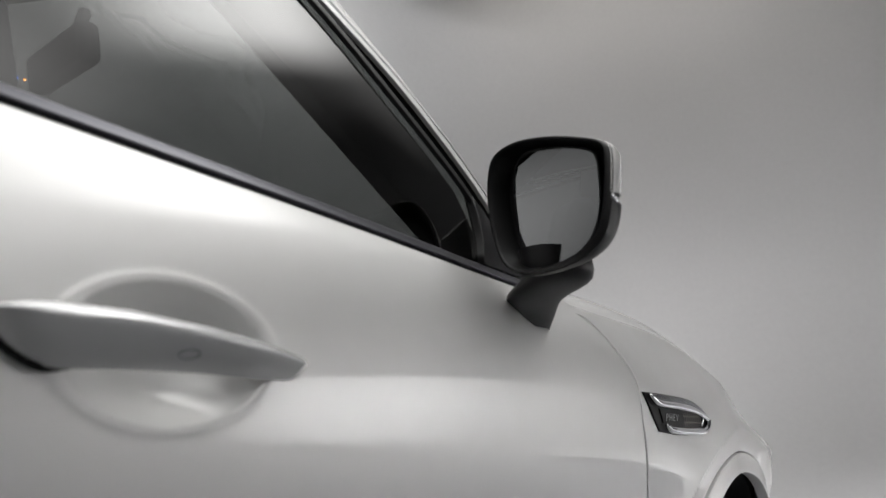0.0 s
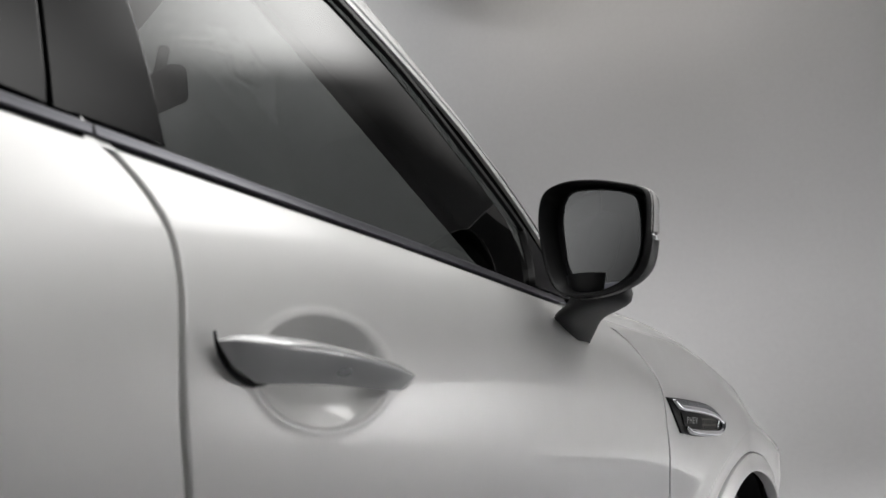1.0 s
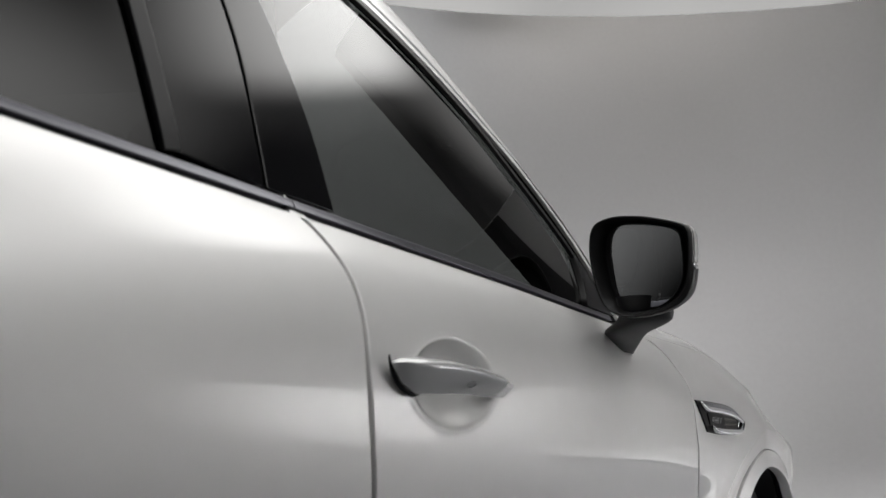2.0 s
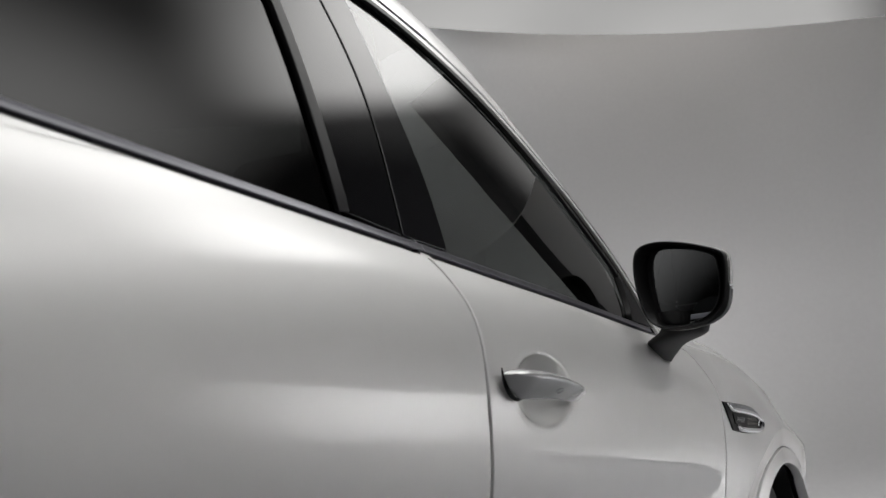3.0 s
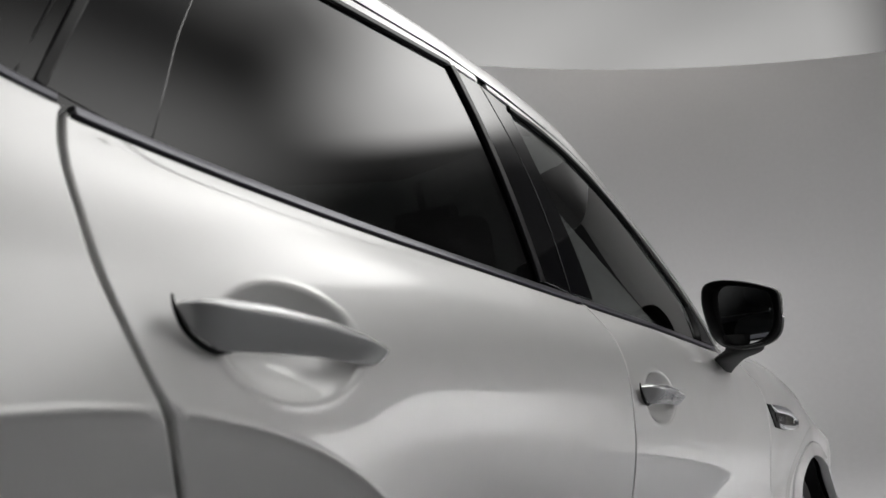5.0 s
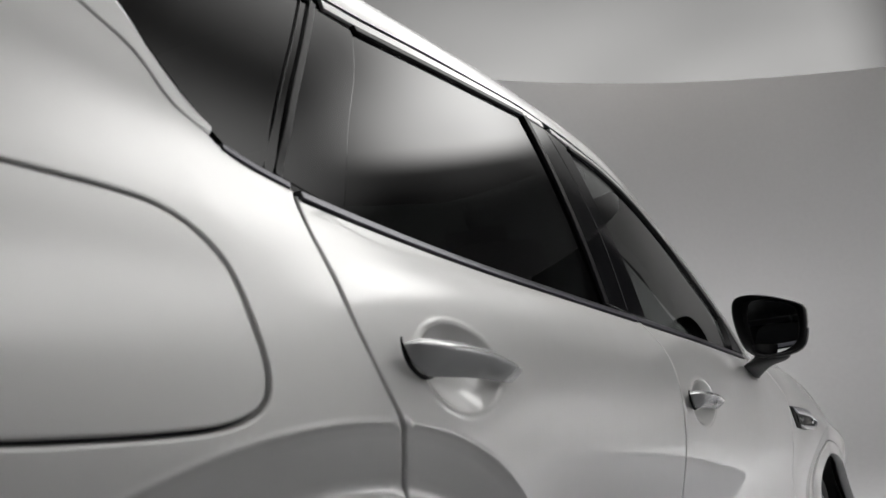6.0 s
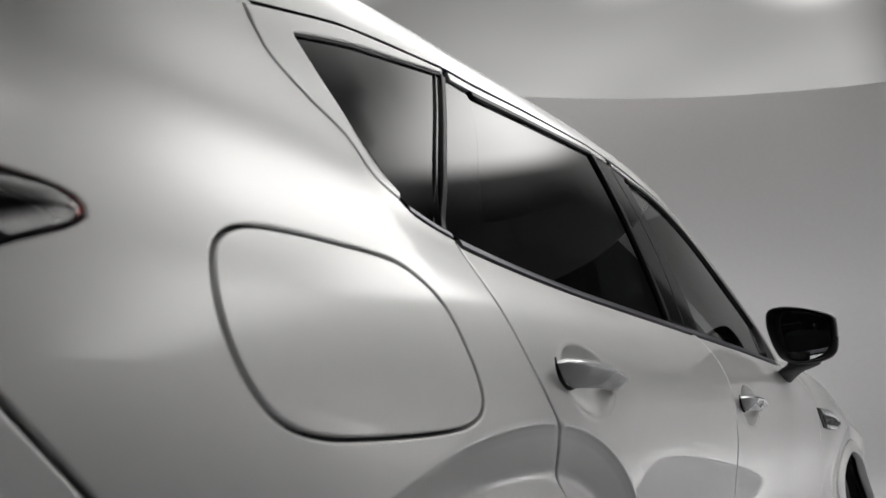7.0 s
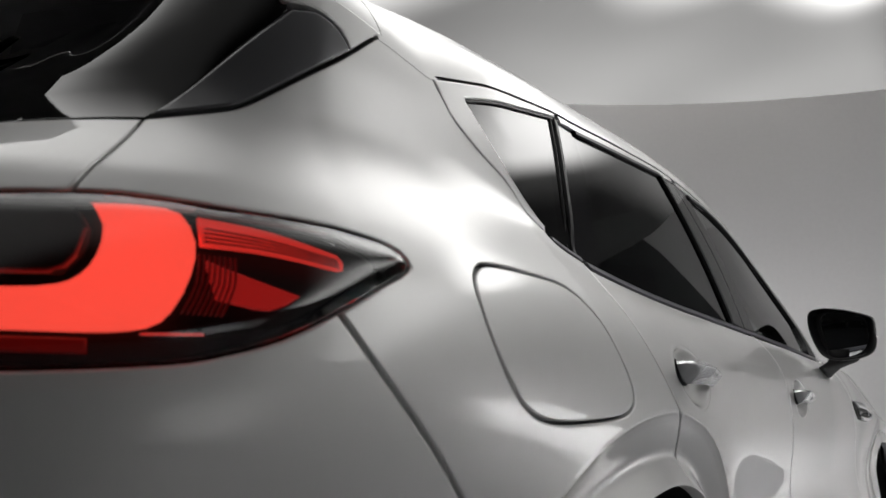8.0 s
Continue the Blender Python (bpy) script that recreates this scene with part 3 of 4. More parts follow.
def roof_mid(s):
    """Centre line of roof and windscreen: y and z for the section that starts at s."""
    y = np.interp(s, [-1.6, -1.33, 0.2, 0.38, 0.6, 0.8, 0.97], [-1.72, -1.6, 0.42, 0.66, 0.95, 1.22, 1.46])
    z = np.interp(s, [-1.6, -1.33, -0.9, -0.3, 0.1, 0.3, 0.45, 0.6, 0.8, 0.97], [1.55, 1.585, 1.635, 1.67, 1.66, 1.635, 1.575, 1.47, 1.29, 1.12])
    return y, z


def roof_patch(svals, us, out=0.0):
    rows = []
    for s in svals:
        z = float(roof_edge(s))
        lap = 0.014 * float(ease(-1.215, -1.235, s))
        p0 = skin(s, z - lap, out + lap * 0.04)
        t = skin(s, z - lap + 0.004, out + lap * 0.04) - p0
        t /= np.linalg.norm(t)
        y, zc = roof_mid(s)
        p3 = np.array((0.0, y, zc + out))
        reach = p0[0]
        p1 = p0 + t * min(0.15, 0.66 * (zc - z) + 0.03 * float(ease(-0.3, 0.2, s))) / max(t[2], 0.3)
        p2 = np.array((reach * 0.72, p0[1] + (y - p0[1]) * 0.38, zc + out - 0.012))
        u = np.asarray(us)[:, None]
        rows.append((1 - u) ** 3 * p0 + 3 * (1 - u) ** 2 * u * p1 + 3 * (1 - u) * u * u * p2 + u**3 * p3)
    return np.array(rows)


def fender_top(s):
    return belt(s) - 0.004


def hood_patch(svals, us):
    rows = []
    for s in svals:
        z = float(fender_top(s))
        p0 = skin(s, z - 0.016, 0.0004)
        t = skin(s, z - 0.012, 0.0004) - p0
        t /= np.linalg.norm(t)
        zc = z + 0.07 + 0.05 * float(ease(2.2, 1.3, s))
        mid = 1.46 + (s - 0.97) * 0.79
        p3 = np.array((0.0, mid, zc))
        p1 = p0 + t * 0.105
        p2 = np.array((p0[0] * 0.6, s + (mid - s) * 0.6, zc - 0.004))
        u = np.asarray(us)[:, None]
        rows.append((1 - u) ** 3 * p0 + 3 * (1 - u) ** 2 * u * p1 + 3 * (1 - u) * u * u * p2 + u**3 * p3)
    return np.array(rows)


US = np.concatenate([np.linspace(0, 0.2, 14)[:-1], np.linspace(0.2, 1, 18)])
WS = 0.31  # where roof becomes windscreen


def both(f):
    for sd in (1, -1):
        f(sd)


def doors(sd):
    dn = [(hs, hz) for hs, hz in HANDLES]
    front = loop(B_SHUT[::-1], belt_run(0.055, 0.95, -0.006), A_SHUT, [(1.34, 0.335), (0.18, 0.335)])
    fd = panel("front_door", front, PAINT, car, dense=dn[:1], side=sd, spacing=0.022)
    rear = loop(C_SHUT[::-1], belt_run(-0.893, 0.055, -0.006), B_SHUT, [(0.18, 0.335), (-0.478, 0.335)], [(-0.478, 0.335)] + arch(REAR_AXLE, -3, 77.5))
    rd = panel("rear_door", rear, PAINT, car, dense=dn[1:], arcs=[(REAR_AXLE, 0.44, 0.665, 0.006), (REAR_AXLE, 0.588, 0.617, 0.0018)], side=sd, spacing=0.022)
    return fd, rd


def fenders(sd):
    top = [(s, float(fender_top(s))) for s in np.linspace(2.86, 0.985, 30)]
    f = loop([(2.86, 0.3), (2.86, float(fender_top(2.86)))], top, [(0.985, 1.080), *A_SHUT[1:]], [(1.34, 0.335), (1.518, 0.335)], arch(FRONT_AXLE, 183, -3, r=0.468), [(2.452, 0.335), (2.86, 0.3)])
    return panel("front_fender", f, PAINT, car, arcs=[(FRONT_AXLE, 0.46, 0.665, 0.006)], side=sd, spacing=0.02)


BUMPER_LINE = [(-1.5565, 0.9615), (-1.504, 0.899), (-1.413, 0.81), (-1.345, 0.74), (-1.285, 0.62)]


def quarter(sd):
    under = [*TRIM_OUT[:2], *[(a + 0.010, b + 0.006) for a, b in TRIM_OUT[2:-1]], (-1.206, 1.350)]
    q = loop(under, [under[-1], (-1.218, 1.358), (-1.324, 1.381)], SPOIL_LOW, [(-1.753, 1.163), (-1.79, 1.0475)],
             [(-1.79, 1.0475), *LAMP[3:13]], BUMPER_LINE, [(-1.285, 0.62), *arch(REAR_AXLE, 142, 78)], C_SHUT[::-1])
    flap = spline(FLAP, 0.012, True)
    panel("quarter_panel", q, PAINT, car, holes=[flap], arcs=[(REAR_AXLE, 0.44, 0.665, 0.006), (REAR_AXLE, 0.588, 0.617, 0.0018)], side=sd, spacing=0.02)
    panel("charging_flap", flap, PAINT, car, spacing=0.02, side=sd)
    panel("flap_pocket", shrink(flap if area(flap) > 0 else flap[::-1], -0.012), GAP, car, out=-0.011, gap=0, roll=0.001, depth=0.002, spacing=0.04, side=sd)
    b = loop(LAMP[12:], [(-2.05, 0.905), (-2.75, 0.905)], [(-2.75, 0.905), (-2.75, 0.3)], [(-2.75, 0.3), (-1.31, 0.3)], [(-1.31, 0.3), (-1.31, 0.36)], arch(REAR_AXLE, 180, 142), [arch(REAR_AXLE, 180, 142)[-1], (-1.285, 0.62)], BUMPER_LINE[::-1])
    panel("rear_bumper", b, PAINT, car, arcs=[(REAR_AXLE, 0.44, 0.665, 0.006), (REAR_AXLE, 0.588, 0.617, 0.0018)], side=sd, spacing=0.03)
    h = loop([(-1.79, 1.0475), (-1.753, 1.163)], [(-1.753, 1.163), (-1.9, 1.157), (-2.75, 1.14)], [(-2.75, 1.14), (-2.75, 0.91)], [(-2.75, 0.91), (-2.05, 0.91), (-2.05, 1.035)], [(-2.05, 1.035), (-1.9, 1.04), (-1.845, 1.043), (-1.79, 1.0475)])
    panel("tailgate", h, PAINT, car, side=sd, spacing=0.03)


both(doors)
both(fenders)
both(quarter)
def edge_normals(svals, height):
    s = np.asarray(svals, float)
    return skin_normal(s, np.array([height(v) for v in s], float))


def whole(P):
    """A patch and its mirror image as one."""
    return np.concatenate([P, P[:, ::-1][:, 1:] * (-1, 1, 1)], axis=1)


def face_inwards(ob):
    """Turn a pane's front towards the cabin."""
    ob.data.attributes.remove(ob.data.attributes["custom_normal"])
    ob.data.flip_normals()


ROOF_S = np.linspace(-1.33, WS, 70)
grid_object("roof", whole(roof_patch(ROOF_S, US)), PAINT, car, rim=edge_normals(ROOF_S, lambda s: float(roof_edge(s)) - 0.014 * float(ease(-1.215, -1.235, s))))
both(lambda sd: grid_object("a_pillar", roof_patch(np.linspace(WS, 0.97, 40), np.linspace(0, 0.13, 9)), PAINT, car, side=sd))
windscreen = grid_object("windscreen", whole(roof_patch(np.linspace(WS, 0.97, 30), np.linspace(0.13, 1, 20), -0.003)), SCREEN_GLASS, car)
face_inwards(windscreen)
HOOD_S = np.linspace(0.97, 2.86, 90)
grid_object("bonnet", whole(hood_patch(HOOD_S, US)), PAINT, car, rim=edge_normals(HOOD_S, lambda s: float(fender_top(s)) - 0.016))


# ---- glass, frames and mouldings ----
def offset_line(pts, d):
    """A line in (s, z) moved sideways by d (to its left as it runs)."""
    p = np.asarray(pts, float)
    t = np.gradient(p, axis=0)
    t /= np.linalg.norm(t, axis=1, keepdims=True)
    return p + np.stack([-t[:, 1], t[:, 0]], 1) * d


def band(name, line, d0, d1, mat, parent, out=0.0, side=1, depth=0.008, step=0.02, roll=0.0015, label=""):
    p = spline(line, step)
    a, b = offset_line(p, d0), offset_line(p, d1)
    return panel(name, np.concatenate([a, b[::-1]]), mat, parent, gap=0, roll=roll, depth=depth, out=out, side=side, spacing=0.012 if abs(d1 - d0) < 0.03 else 0.025, label=label)


FRONT_TOP = [(0.0, 1.478), (0.14, 1.470), (0.33, 1.430), (0.44, 1.398), (0.55, 1.354), (0.69, 1.268), (0.785, 1.195), (0.812, 1.14), (0.822, 1.09)]
REAR_TOP = [(-0.80, 1.428), (-0.716, 1.437), (-0.53, 1.459), (-0.35, 1.478), (-0.192, 1.494)]
B_REAR = [(-0.192, 1.494), (-0.155, 1.39), (-0.12, 1.27), (-0.082, 1.112)]
B_MID = [(-0.095, 1.498), (-0.028, 1.367), (0.004, 1.269), (0.022, 1.152), (0.028, 1.106)]
B_FRONT = [(0.0, 1.478), (0.022, 1.418), (0.078, 1.275), (0.106, 1.196), (0.127, 1.106)]
C_SEAM = [(-0.803, 1.437), (-0.838, 1.35), (-0.872, 1.267), (-0.898, 1.195), (-0.916, 1.141)]
C_EDGE = [(-0.713, 1.437), (-0.735, 1.35), (-0.77, 1.26), (-0.79, 1.19), (-0.81, 1.117)]
QUARTER_GLASS = [(-1.154, 1.337), (-1.05, 1.372), (-0.95, 1.398), (-0.808, 1.434)]
QUARTER_LOW = [(-0.922, 1.142), (-0.970, 1.151), (-1.017, 1.189), (-1.065, 1.237), (-1.118, 1.292), (-1.154, 1.337)]
kids = {(o.name.split(".")[0], 1 if np.mean([v.co[0] for v in o.data.vertices]) > 0 else -1): o for o in car.children}


def side_windows(sd):
    fd, rd = kids[("front_door", sd)], kids[("rear_door", sd)]
    qp = kids[("quarter_panel", sd)]
    # panes
    fg = loop(B_FRONT[::-1], FRONT_TOP, belt_run(0.822, 0.127, 0.0)[0:])
    fp = panel("front_window_pane", fg, SIDE_GLASS, fd, gap=-0.008, roll=0.001, depth=0.004, out=-0.006, side=sd, spacing=0.04, surf=pane, surf_normal=pane_normal, label="lightly tinted door glass")
    if sd < 0:
        face_inwards(fp)
    rg = loop(C_SEAM[::-1], REAR_TOP, B_REAR, belt_run(-0.082, -0.926))
    panel("rear_window_pane", rg, DARK_GLASS, rd, gap=-0.006, roll=0.001, depth=0.004, out=-0.006, side=sd, spacing=0.04, surf=pane, surf_normal=pane_normal, label="dark privacy door glass")
    qg = loop(QUARTER_GLASS, C_SEAM, QUARTER_LOW)
    panel("quarter_window_pane", qg, DARK_GLASS, qp, gap=-0.004, roll=0.001, depth=0.004, out=-0.005, side=sd, spacing=0.04, surf=pane, surf_normal=pane_normal, label="dark fixed quarter glass")
    # gloss black pillar covers, rubber runs and seams
    cover = loop(B_REAR[::-1], [(-0.192, 1.494), (-0.095, 1.498)], B_MID, [(0.028, 1.106), (-0.082, 1.112)])
    panel("pillar_cover", cover, GLOSS_BLACK, rd, gap=0.0015, roll=0.002, out=-0.002, side=sd, surf=pane, surf_normal=pane_normal)
    cover = loop(B_MID[::-1], [(-0.095, 1.498), (0.0, 1.486)], B_FRONT, [(0.127, 1.106), (0.028, 1.106)])
    panel("pillar_cover", cover, GLOSS_BLACK, fd, gap=0.0015, roll=0.002, out=-0.002, side=sd, surf=pane, surf_normal=pane_normal)
    band("glass_run", B_REAR, -0.006, 0.012, SATIN_BLACK, rd, out=0.002, side=sd)
    cover = loop(C_SEAM[::-1], [(-0.812, 1.434), (-0.713, 1.437)], C_EDGE, [(-0.81, 1.117), (-0.926, 1.141)])
    panel("pillar_cover", cover, GLOSS_BLACK, rd, gap=0.003, roll=0.002, out=-0.005, side=sd, surf=pane, surf_normal=pane_normal)
    band("pillar_seal", C_SEAM, -0.004, 0.006, SATIN_BLACK, rd, out=0.001, side=sd)
    band("quarter_seal", [(a - 0.018, b + 0.002) for a, b in C_SEAM], -0.001, 0.001, SATIN_BLACK, qp, out=-0.001, side=sd)
    band("quarter_seal", QUARTER_GLASS, 0.001, 0.006, SATIN_BLACK, qp, out=-0.001, side=sd)
    # door top frames: seal, bright or dark strip, roof gap
    band("upper_seal", REAR_TOP[1:], -0.003, 0.007, SATIN_BLACK, rd, out=0.001, side=sd)
    band("upper_seal", FRONT_TOP, -0.001, 0.010, SATIN_BLACK, fd, out=0.003, side=sd)
    top = spline(DRIP, 0.02)
    rear_part = top[(top[:, 0] > -0.79) & (top[:, 0] < -0.09)]
    front_part = top[top[:, 0] >= -0.085]
    quarter_part = top[top[:, 0] < -0.795]
    band("door_frame", rear_part, -0.017, -0.002, PAINT, rd, out=0.0, side=sd)
    band("door_frame", front_part, -0.016, -0.004, PAINT, fd, out=0.0, side=sd)
    band("roof_gap", top, -0.003, 0.0075, GAP, car, out=-0.007, side=sd, depth=0.02)
    # filled joint between roof and quarter, behind the drip line
    joint = [(q, float(roof_edge(q)) - 0.014 * float(ease(-1.215, -1.235, q))) for q in np.linspace(-1.222, -1.34, 14)]
    band("roof_joint", joint, -0.006, 0.006, PAINT, qp, out=0.0006, side=sd, roll=0.0006)
    # bright wing at the rear pillar
    wing = loop(list(quarter_part - [0, 0.003]), [tuple(quarter_part[-1] - [0, 0.003]), (-0.806, 1.440)], [(q[0], q[1] + 0.007) for q in QUARTER_GLASS[::-1]], QUARTER_LOW[::-1][0:4] + [(-0.996, 1.171)], [(-0.996, 1.171), (-1.003, 1.161)], [(-1.003, 1.161), *[(a - 0.006, b - 0.0035) for a, b in TRIM_OUT[2:]]])
    panel("pillar_wing_trim", wing, PAINT, qp, gap=-0.001, roll=0.004, depth=0.034, out=0.0022, side=sd, spacing=0.012)
    # belt mouldings
    band("belt_moulding", belt_run(-0.89, 0.057, 0.002), -0.006, 0.004, BELT_MOULD, rd, out=0.004, side=sd, depth=0.02)
    band("belt_moulding", belt_run(0.0585, 0.872, 0.002), -0.006, 0.004, BELT_MOULD, fd, out=0.004, side=sd, depth=0.02)
    band("belt_moulding", [(-0.99, 1.150), (-0.95, 1.139), (-0.903, 1.131)], -0.003, 0.005, BELT_MOULD, qp, out=0.003, side=sd, depth=0.02)
    band("moulding_joint", belt_run(0.046, 0.070, 0.002, 6), -0.0075, 0.0035, GAP, rd, out=0.0025, side=sd, depth=0.02)
    # mirror sail
    sail = loop([(0.79, 1.196), (0.825, 1.165), (0.875, 1.1), (0.895, 1.092)], [(0.895, 1.092), (0.77, 1.094)], [(0.77, 1.094), (0.785, 1.13), (0.79, 1.196)])
    panel("mirror_sail", sail, SATIN_BLACK, fd, gap=0, roll=0.002, out=0.006, side=sd, depth=0.015)


both(side_windows)


# ---- door handles ----
SECTION = [(0.0, 0.86), (0.3, 1.0), (0.6, 0.985), (0.84, 0.92), (0.98, 0.80), (0.945, 0.68), (0.72, 0.4), (0.42, 0.12), (0.24, -0.01), (0.1, 0.08), (0.0, 0.4)]


def handle(sd, hs, hz, door, sensor):
    """Pull handle over its bowl: rounded top, face leaning in below, blunt rear end, pointed front end."""
    n = 40
    sec = spline(SECTION, 0.06, True)
    m = len(sec)
    V = []
    for i in range(n):
        t = 0.5 - 0.5 * math.cos(math.pi * i / (n - 1)) if i > n // 2 else i / (n - 1)
        s = hs - 0.136 + 0.260 * t
        top = np.interp(t, [0, 0.025, 0.06, 0.12, 0.3, 0.55, 0.75, 0.93, 0.985, 1], [0.0140, 0.0178, 0.0205, 0.0225, 0.0240, 0.0205, 0.0150, 0.0085, 0.0055, 0.002])
        bot = np.interp(t, [0, 0.06, 0.16, 0.4, 0.55, 0.8, 0.93, 0.985, 1], [0.013, -0.004, -0.0155, -0.013, -0.012, -0.0135, -0.0125, -0.0095, -0.005])
        inner = np.interp(t, [0, 0.15, 0.3, 0.7, 0.9, 1], [0.004, 0.002, 0.004, 0.004, -0.004, -0.006])
        outer = np.interp(t, [0, 0.025, 0.06, 0.11, 0.2, 0.5, 0.8, 0.95, 1], [0.014, 0.0215, 0.0275, 0.0325, 0.036, 0.036, 0.027, 0.014, 0.004])
        for u, v in sec:
            V.append((sd * (float(width(s)) + inner + (outer - inner) * u), s, hz + bot + (top - bot) * v))
    faces = []
    for i in range(n - 1):
        for j in range(m):
            k = (j + 1) % m
            faces.append((i * m + j, (i + 1) * m + j, (i + 1) * m + k, i * m + k))
    faces += [tuple(range(m)), tuple((n - 1) * m + j for j in range(m))[::-1]]
    if sd < 0:
        faces = [q[::-1] for q in faces]
    ob = mesh_object("door_handle", V, faces, SHADED_PAINT, door)
    md = ob.modifiers.new("corner", "BEVEL")
    md.width, md.segments, md.limit_method, md.angle_limit = 0.0025, 2, "ANGLE", radians(50)
    # rubber gasket round the blunt rear end; its run below stands in for the handle's shadow
    base = float(width(hs - 0.12))
    path = spline([(hs - 0.136, hz + 0.020), (hs - 0.132, hz + 0.010), (hs - 0.118, hz - 0.006), (hs - 0.096, hz - 0.0165), (hs - 0.076, hz - 0.0165)], 0.006)
    tube("handle_gasket", [(sd * (base + 0.006 - 0.002 * k / len(path)), s - 0.003, z + 0.001) for k, (s, z) in enumerate(path)], np.interp(np.linspace(0, 1, len(path)), [0, 0.3, 0.8, 1], [0.0008, 0.0022, 0.0026, 0.0008]), LAMP_BLACK, door, n=10, flat=1.3)
    if sensor:
        ring = [(sd * (float(width(hs)) + 0.0305 - 0.9 * (0.004 - 0.004 * math.sin(a))), hs - 0.012 + 0.008 * math.cos(a), hz - 0.0005 + 0.0032 * math.sin(a)) for a in np.linspace(0, 2 * np.pi, 25)]
        tube("sensor_mark", ring, 0.0005, DARK_CHROME, door, n=6)


for sd in (1, -1):
    handle(sd, *HANDLES[0], kids[("front_door", sd)], True)
    handle(sd, *HANDLES[1], kids[("rear_door", sd)], False)

# ---- door mirrors ----
M_C, M_U, M_N = np.array((0.972, 0.707, 1.135)), np.array((0.907, -0.42, 0.0)), np.array((-0.42, -0.907, 0.0))
M_U, M_N = M_U / np.linalg.norm(M_U), M_N / np.linalg.norm(M_N)
RIM = [(-0.116, 0.06), (-0.108, 0.1), (-0.064, 0.110), (0.0, 0.1015), (0.06, 0.085), (0.1, 0.069), (0.109, 0.05), (0.109, 0.0), (0.1, -0.034), (0.074, -0.053), (0.03, -0.063), (-0.02, -0.065), (-0.055, -0.058), (-0.08, -0.038), (-0.102, 0.005)]
GLASS = [(-0.077, 0.046), (-0.071, 0.082), (-0.048, 0.0955), (0.015, 0.0865), (0.064, 0.0715), (0.077, 0.056), (0.079, 0.004), (0.062, -0.031), (0.022, -0.051), (-0.034, -0.055), (-0.063, -0.030)]


def door_mirror(sd):
    door = kids[("front_door", sd)]

    def at(u, v, w):
        p = M_C + M_U * u + np.array((0, 0, 1.0)) * v - M_N * w
        return np.array((p[0] * sd, p[1], p[2]))

    rim = spline(RIM, 0.006, True)
    mid = rim.mean(0)
    k = len(rim)
    fold = lambda fs: fs if sd > 0 else [f[::-1] for f in fs]

    def shell(name, secs, mat, pick=None, label="", cap=True):
        V, F = [], []
        for w, sc, dv in secs:
            for u, v in rim:
                V.append(at(mid[0] + (u - mid[0]) * sc - 0.2 * max(0.0, w - 0.012), mid[1] + (v - mid[1]) * sc + dv + 0.12 * max(0.0, w - 0.012), w * 0.8))
        for i in range(len(secs) - 1):
            for j in range(k):
                jj = (j + 1) % k
                if pick is None or pick(i, rim[j], rim[jj]):
                    F.append((i * k + j, (i + 1) * k + j, (i + 1) * k + jj, i * k + jj))
        if cap:
            F.append(tuple((len(secs) - 1) * k + j for j in range(k)))
        return mesh_object(name, V, fold([f[::-1] for f in F]), mat, mirror, None, label)

    mirror = mesh_object("door_mirror", [at(mid[0] + (u - mid[0]) * sc, mid[1] + (v - mid[1]) * sc, w) for w, sc in ((0.030, 0.88), (0.006, 0.955), (0.0, 0.98), (0.002, 1.0), (0.010, 1.012)) for u, v in rim],
                         fold([(i * k + j, i * k + (j + 1) % k, (i + 1) * k + (j + 1) % k, (i + 1) * k + j)[::-1] for i in range(4) for j in range(k)]), SATIN_BLACK, car, None, "door mirror with black rim and silver cap")
    secs = [(0.010, 1.008, 0), (0.025, 0.965, 0), (0.045, 0.91, 0), (0.065, 0.82, 0), (0.08, 0.66, 0), (0.089, 0.45, 0), (0.092, 0.2, 0)]
    shell("mirror_shell", secs, SATIN_BLACK)
    secs2 = [(0.0075, 1.0, 0), (0.009, 1.010, 0.0), (0.025, 0.995, 0.001), (0.045, 0.945, 0.001), (0.065, 0.842, 0.001), (0.081, 0.68, 0.001), (0.091, 0.47, 0.001), (0.095, 0.2, 0)]
    shell("painted_cap", secs2, PAINT, lambda i, a, b: min(a[1], b[1]) > 0.006, cap=False)
    # swollen black lower part with an indicator
    secs3 = [(0.012, 1.012, -0.001), (0.025, 1.008, -0.003), (0.045, 0.955, -0.004), (0.065, 0.86, -0.003), (0.083, 0.68, 0), (0.093, 0.45, 0)]
    shell("lower_cover", secs3, SATIN_BLACK, lambda i, a, b: max(a[1], b[1]) < 0.009 and a[0] > -0.1, cap=False)
    tube("indicator_lens", [at(0.1085, 0.007, 0.008), at(0.108, 0.006, 0.014), at(0.1055, 0.005, 0.021)], 0.0035, CHROME, mirror, n=10)
    # glass, slightly turned, and its bezel ledge
    gl = spline(GLASS, 0.006, True)
    g0 = gl.mean(0)
    tip = lambda v, w: w - 0.10 * (v - g0[1])
    V = [at(g0[0], g0[1], 0.0215)] + [at(u, v, tip(v, 0.0215)) for u, v in gl]
    mesh_object("mirror_glass", V, fold([(0, 1 + (j + 1) % len(gl), 1 + j) for j in range(len(gl))]), MIRROR, mirror, None, "silvered mirror glass", flat=True)
    big = [at(mid[0] + (u - mid[0]) * 0.885, mid[1] + (v - mid[1]) * 0.885, 0.0305) for u, v in rim]
    mesh_object("mirror_backing", big, fold([tuple(range(len(big)))]), SATIN_BLACK, mirror, flat=True)
    tube("glass_edge", [at(u, v, tip(v, 0.021)) for u, v in list(gl) + [gl[0]]], 0.0014, SATIN_BLACK, mirror, n=6)
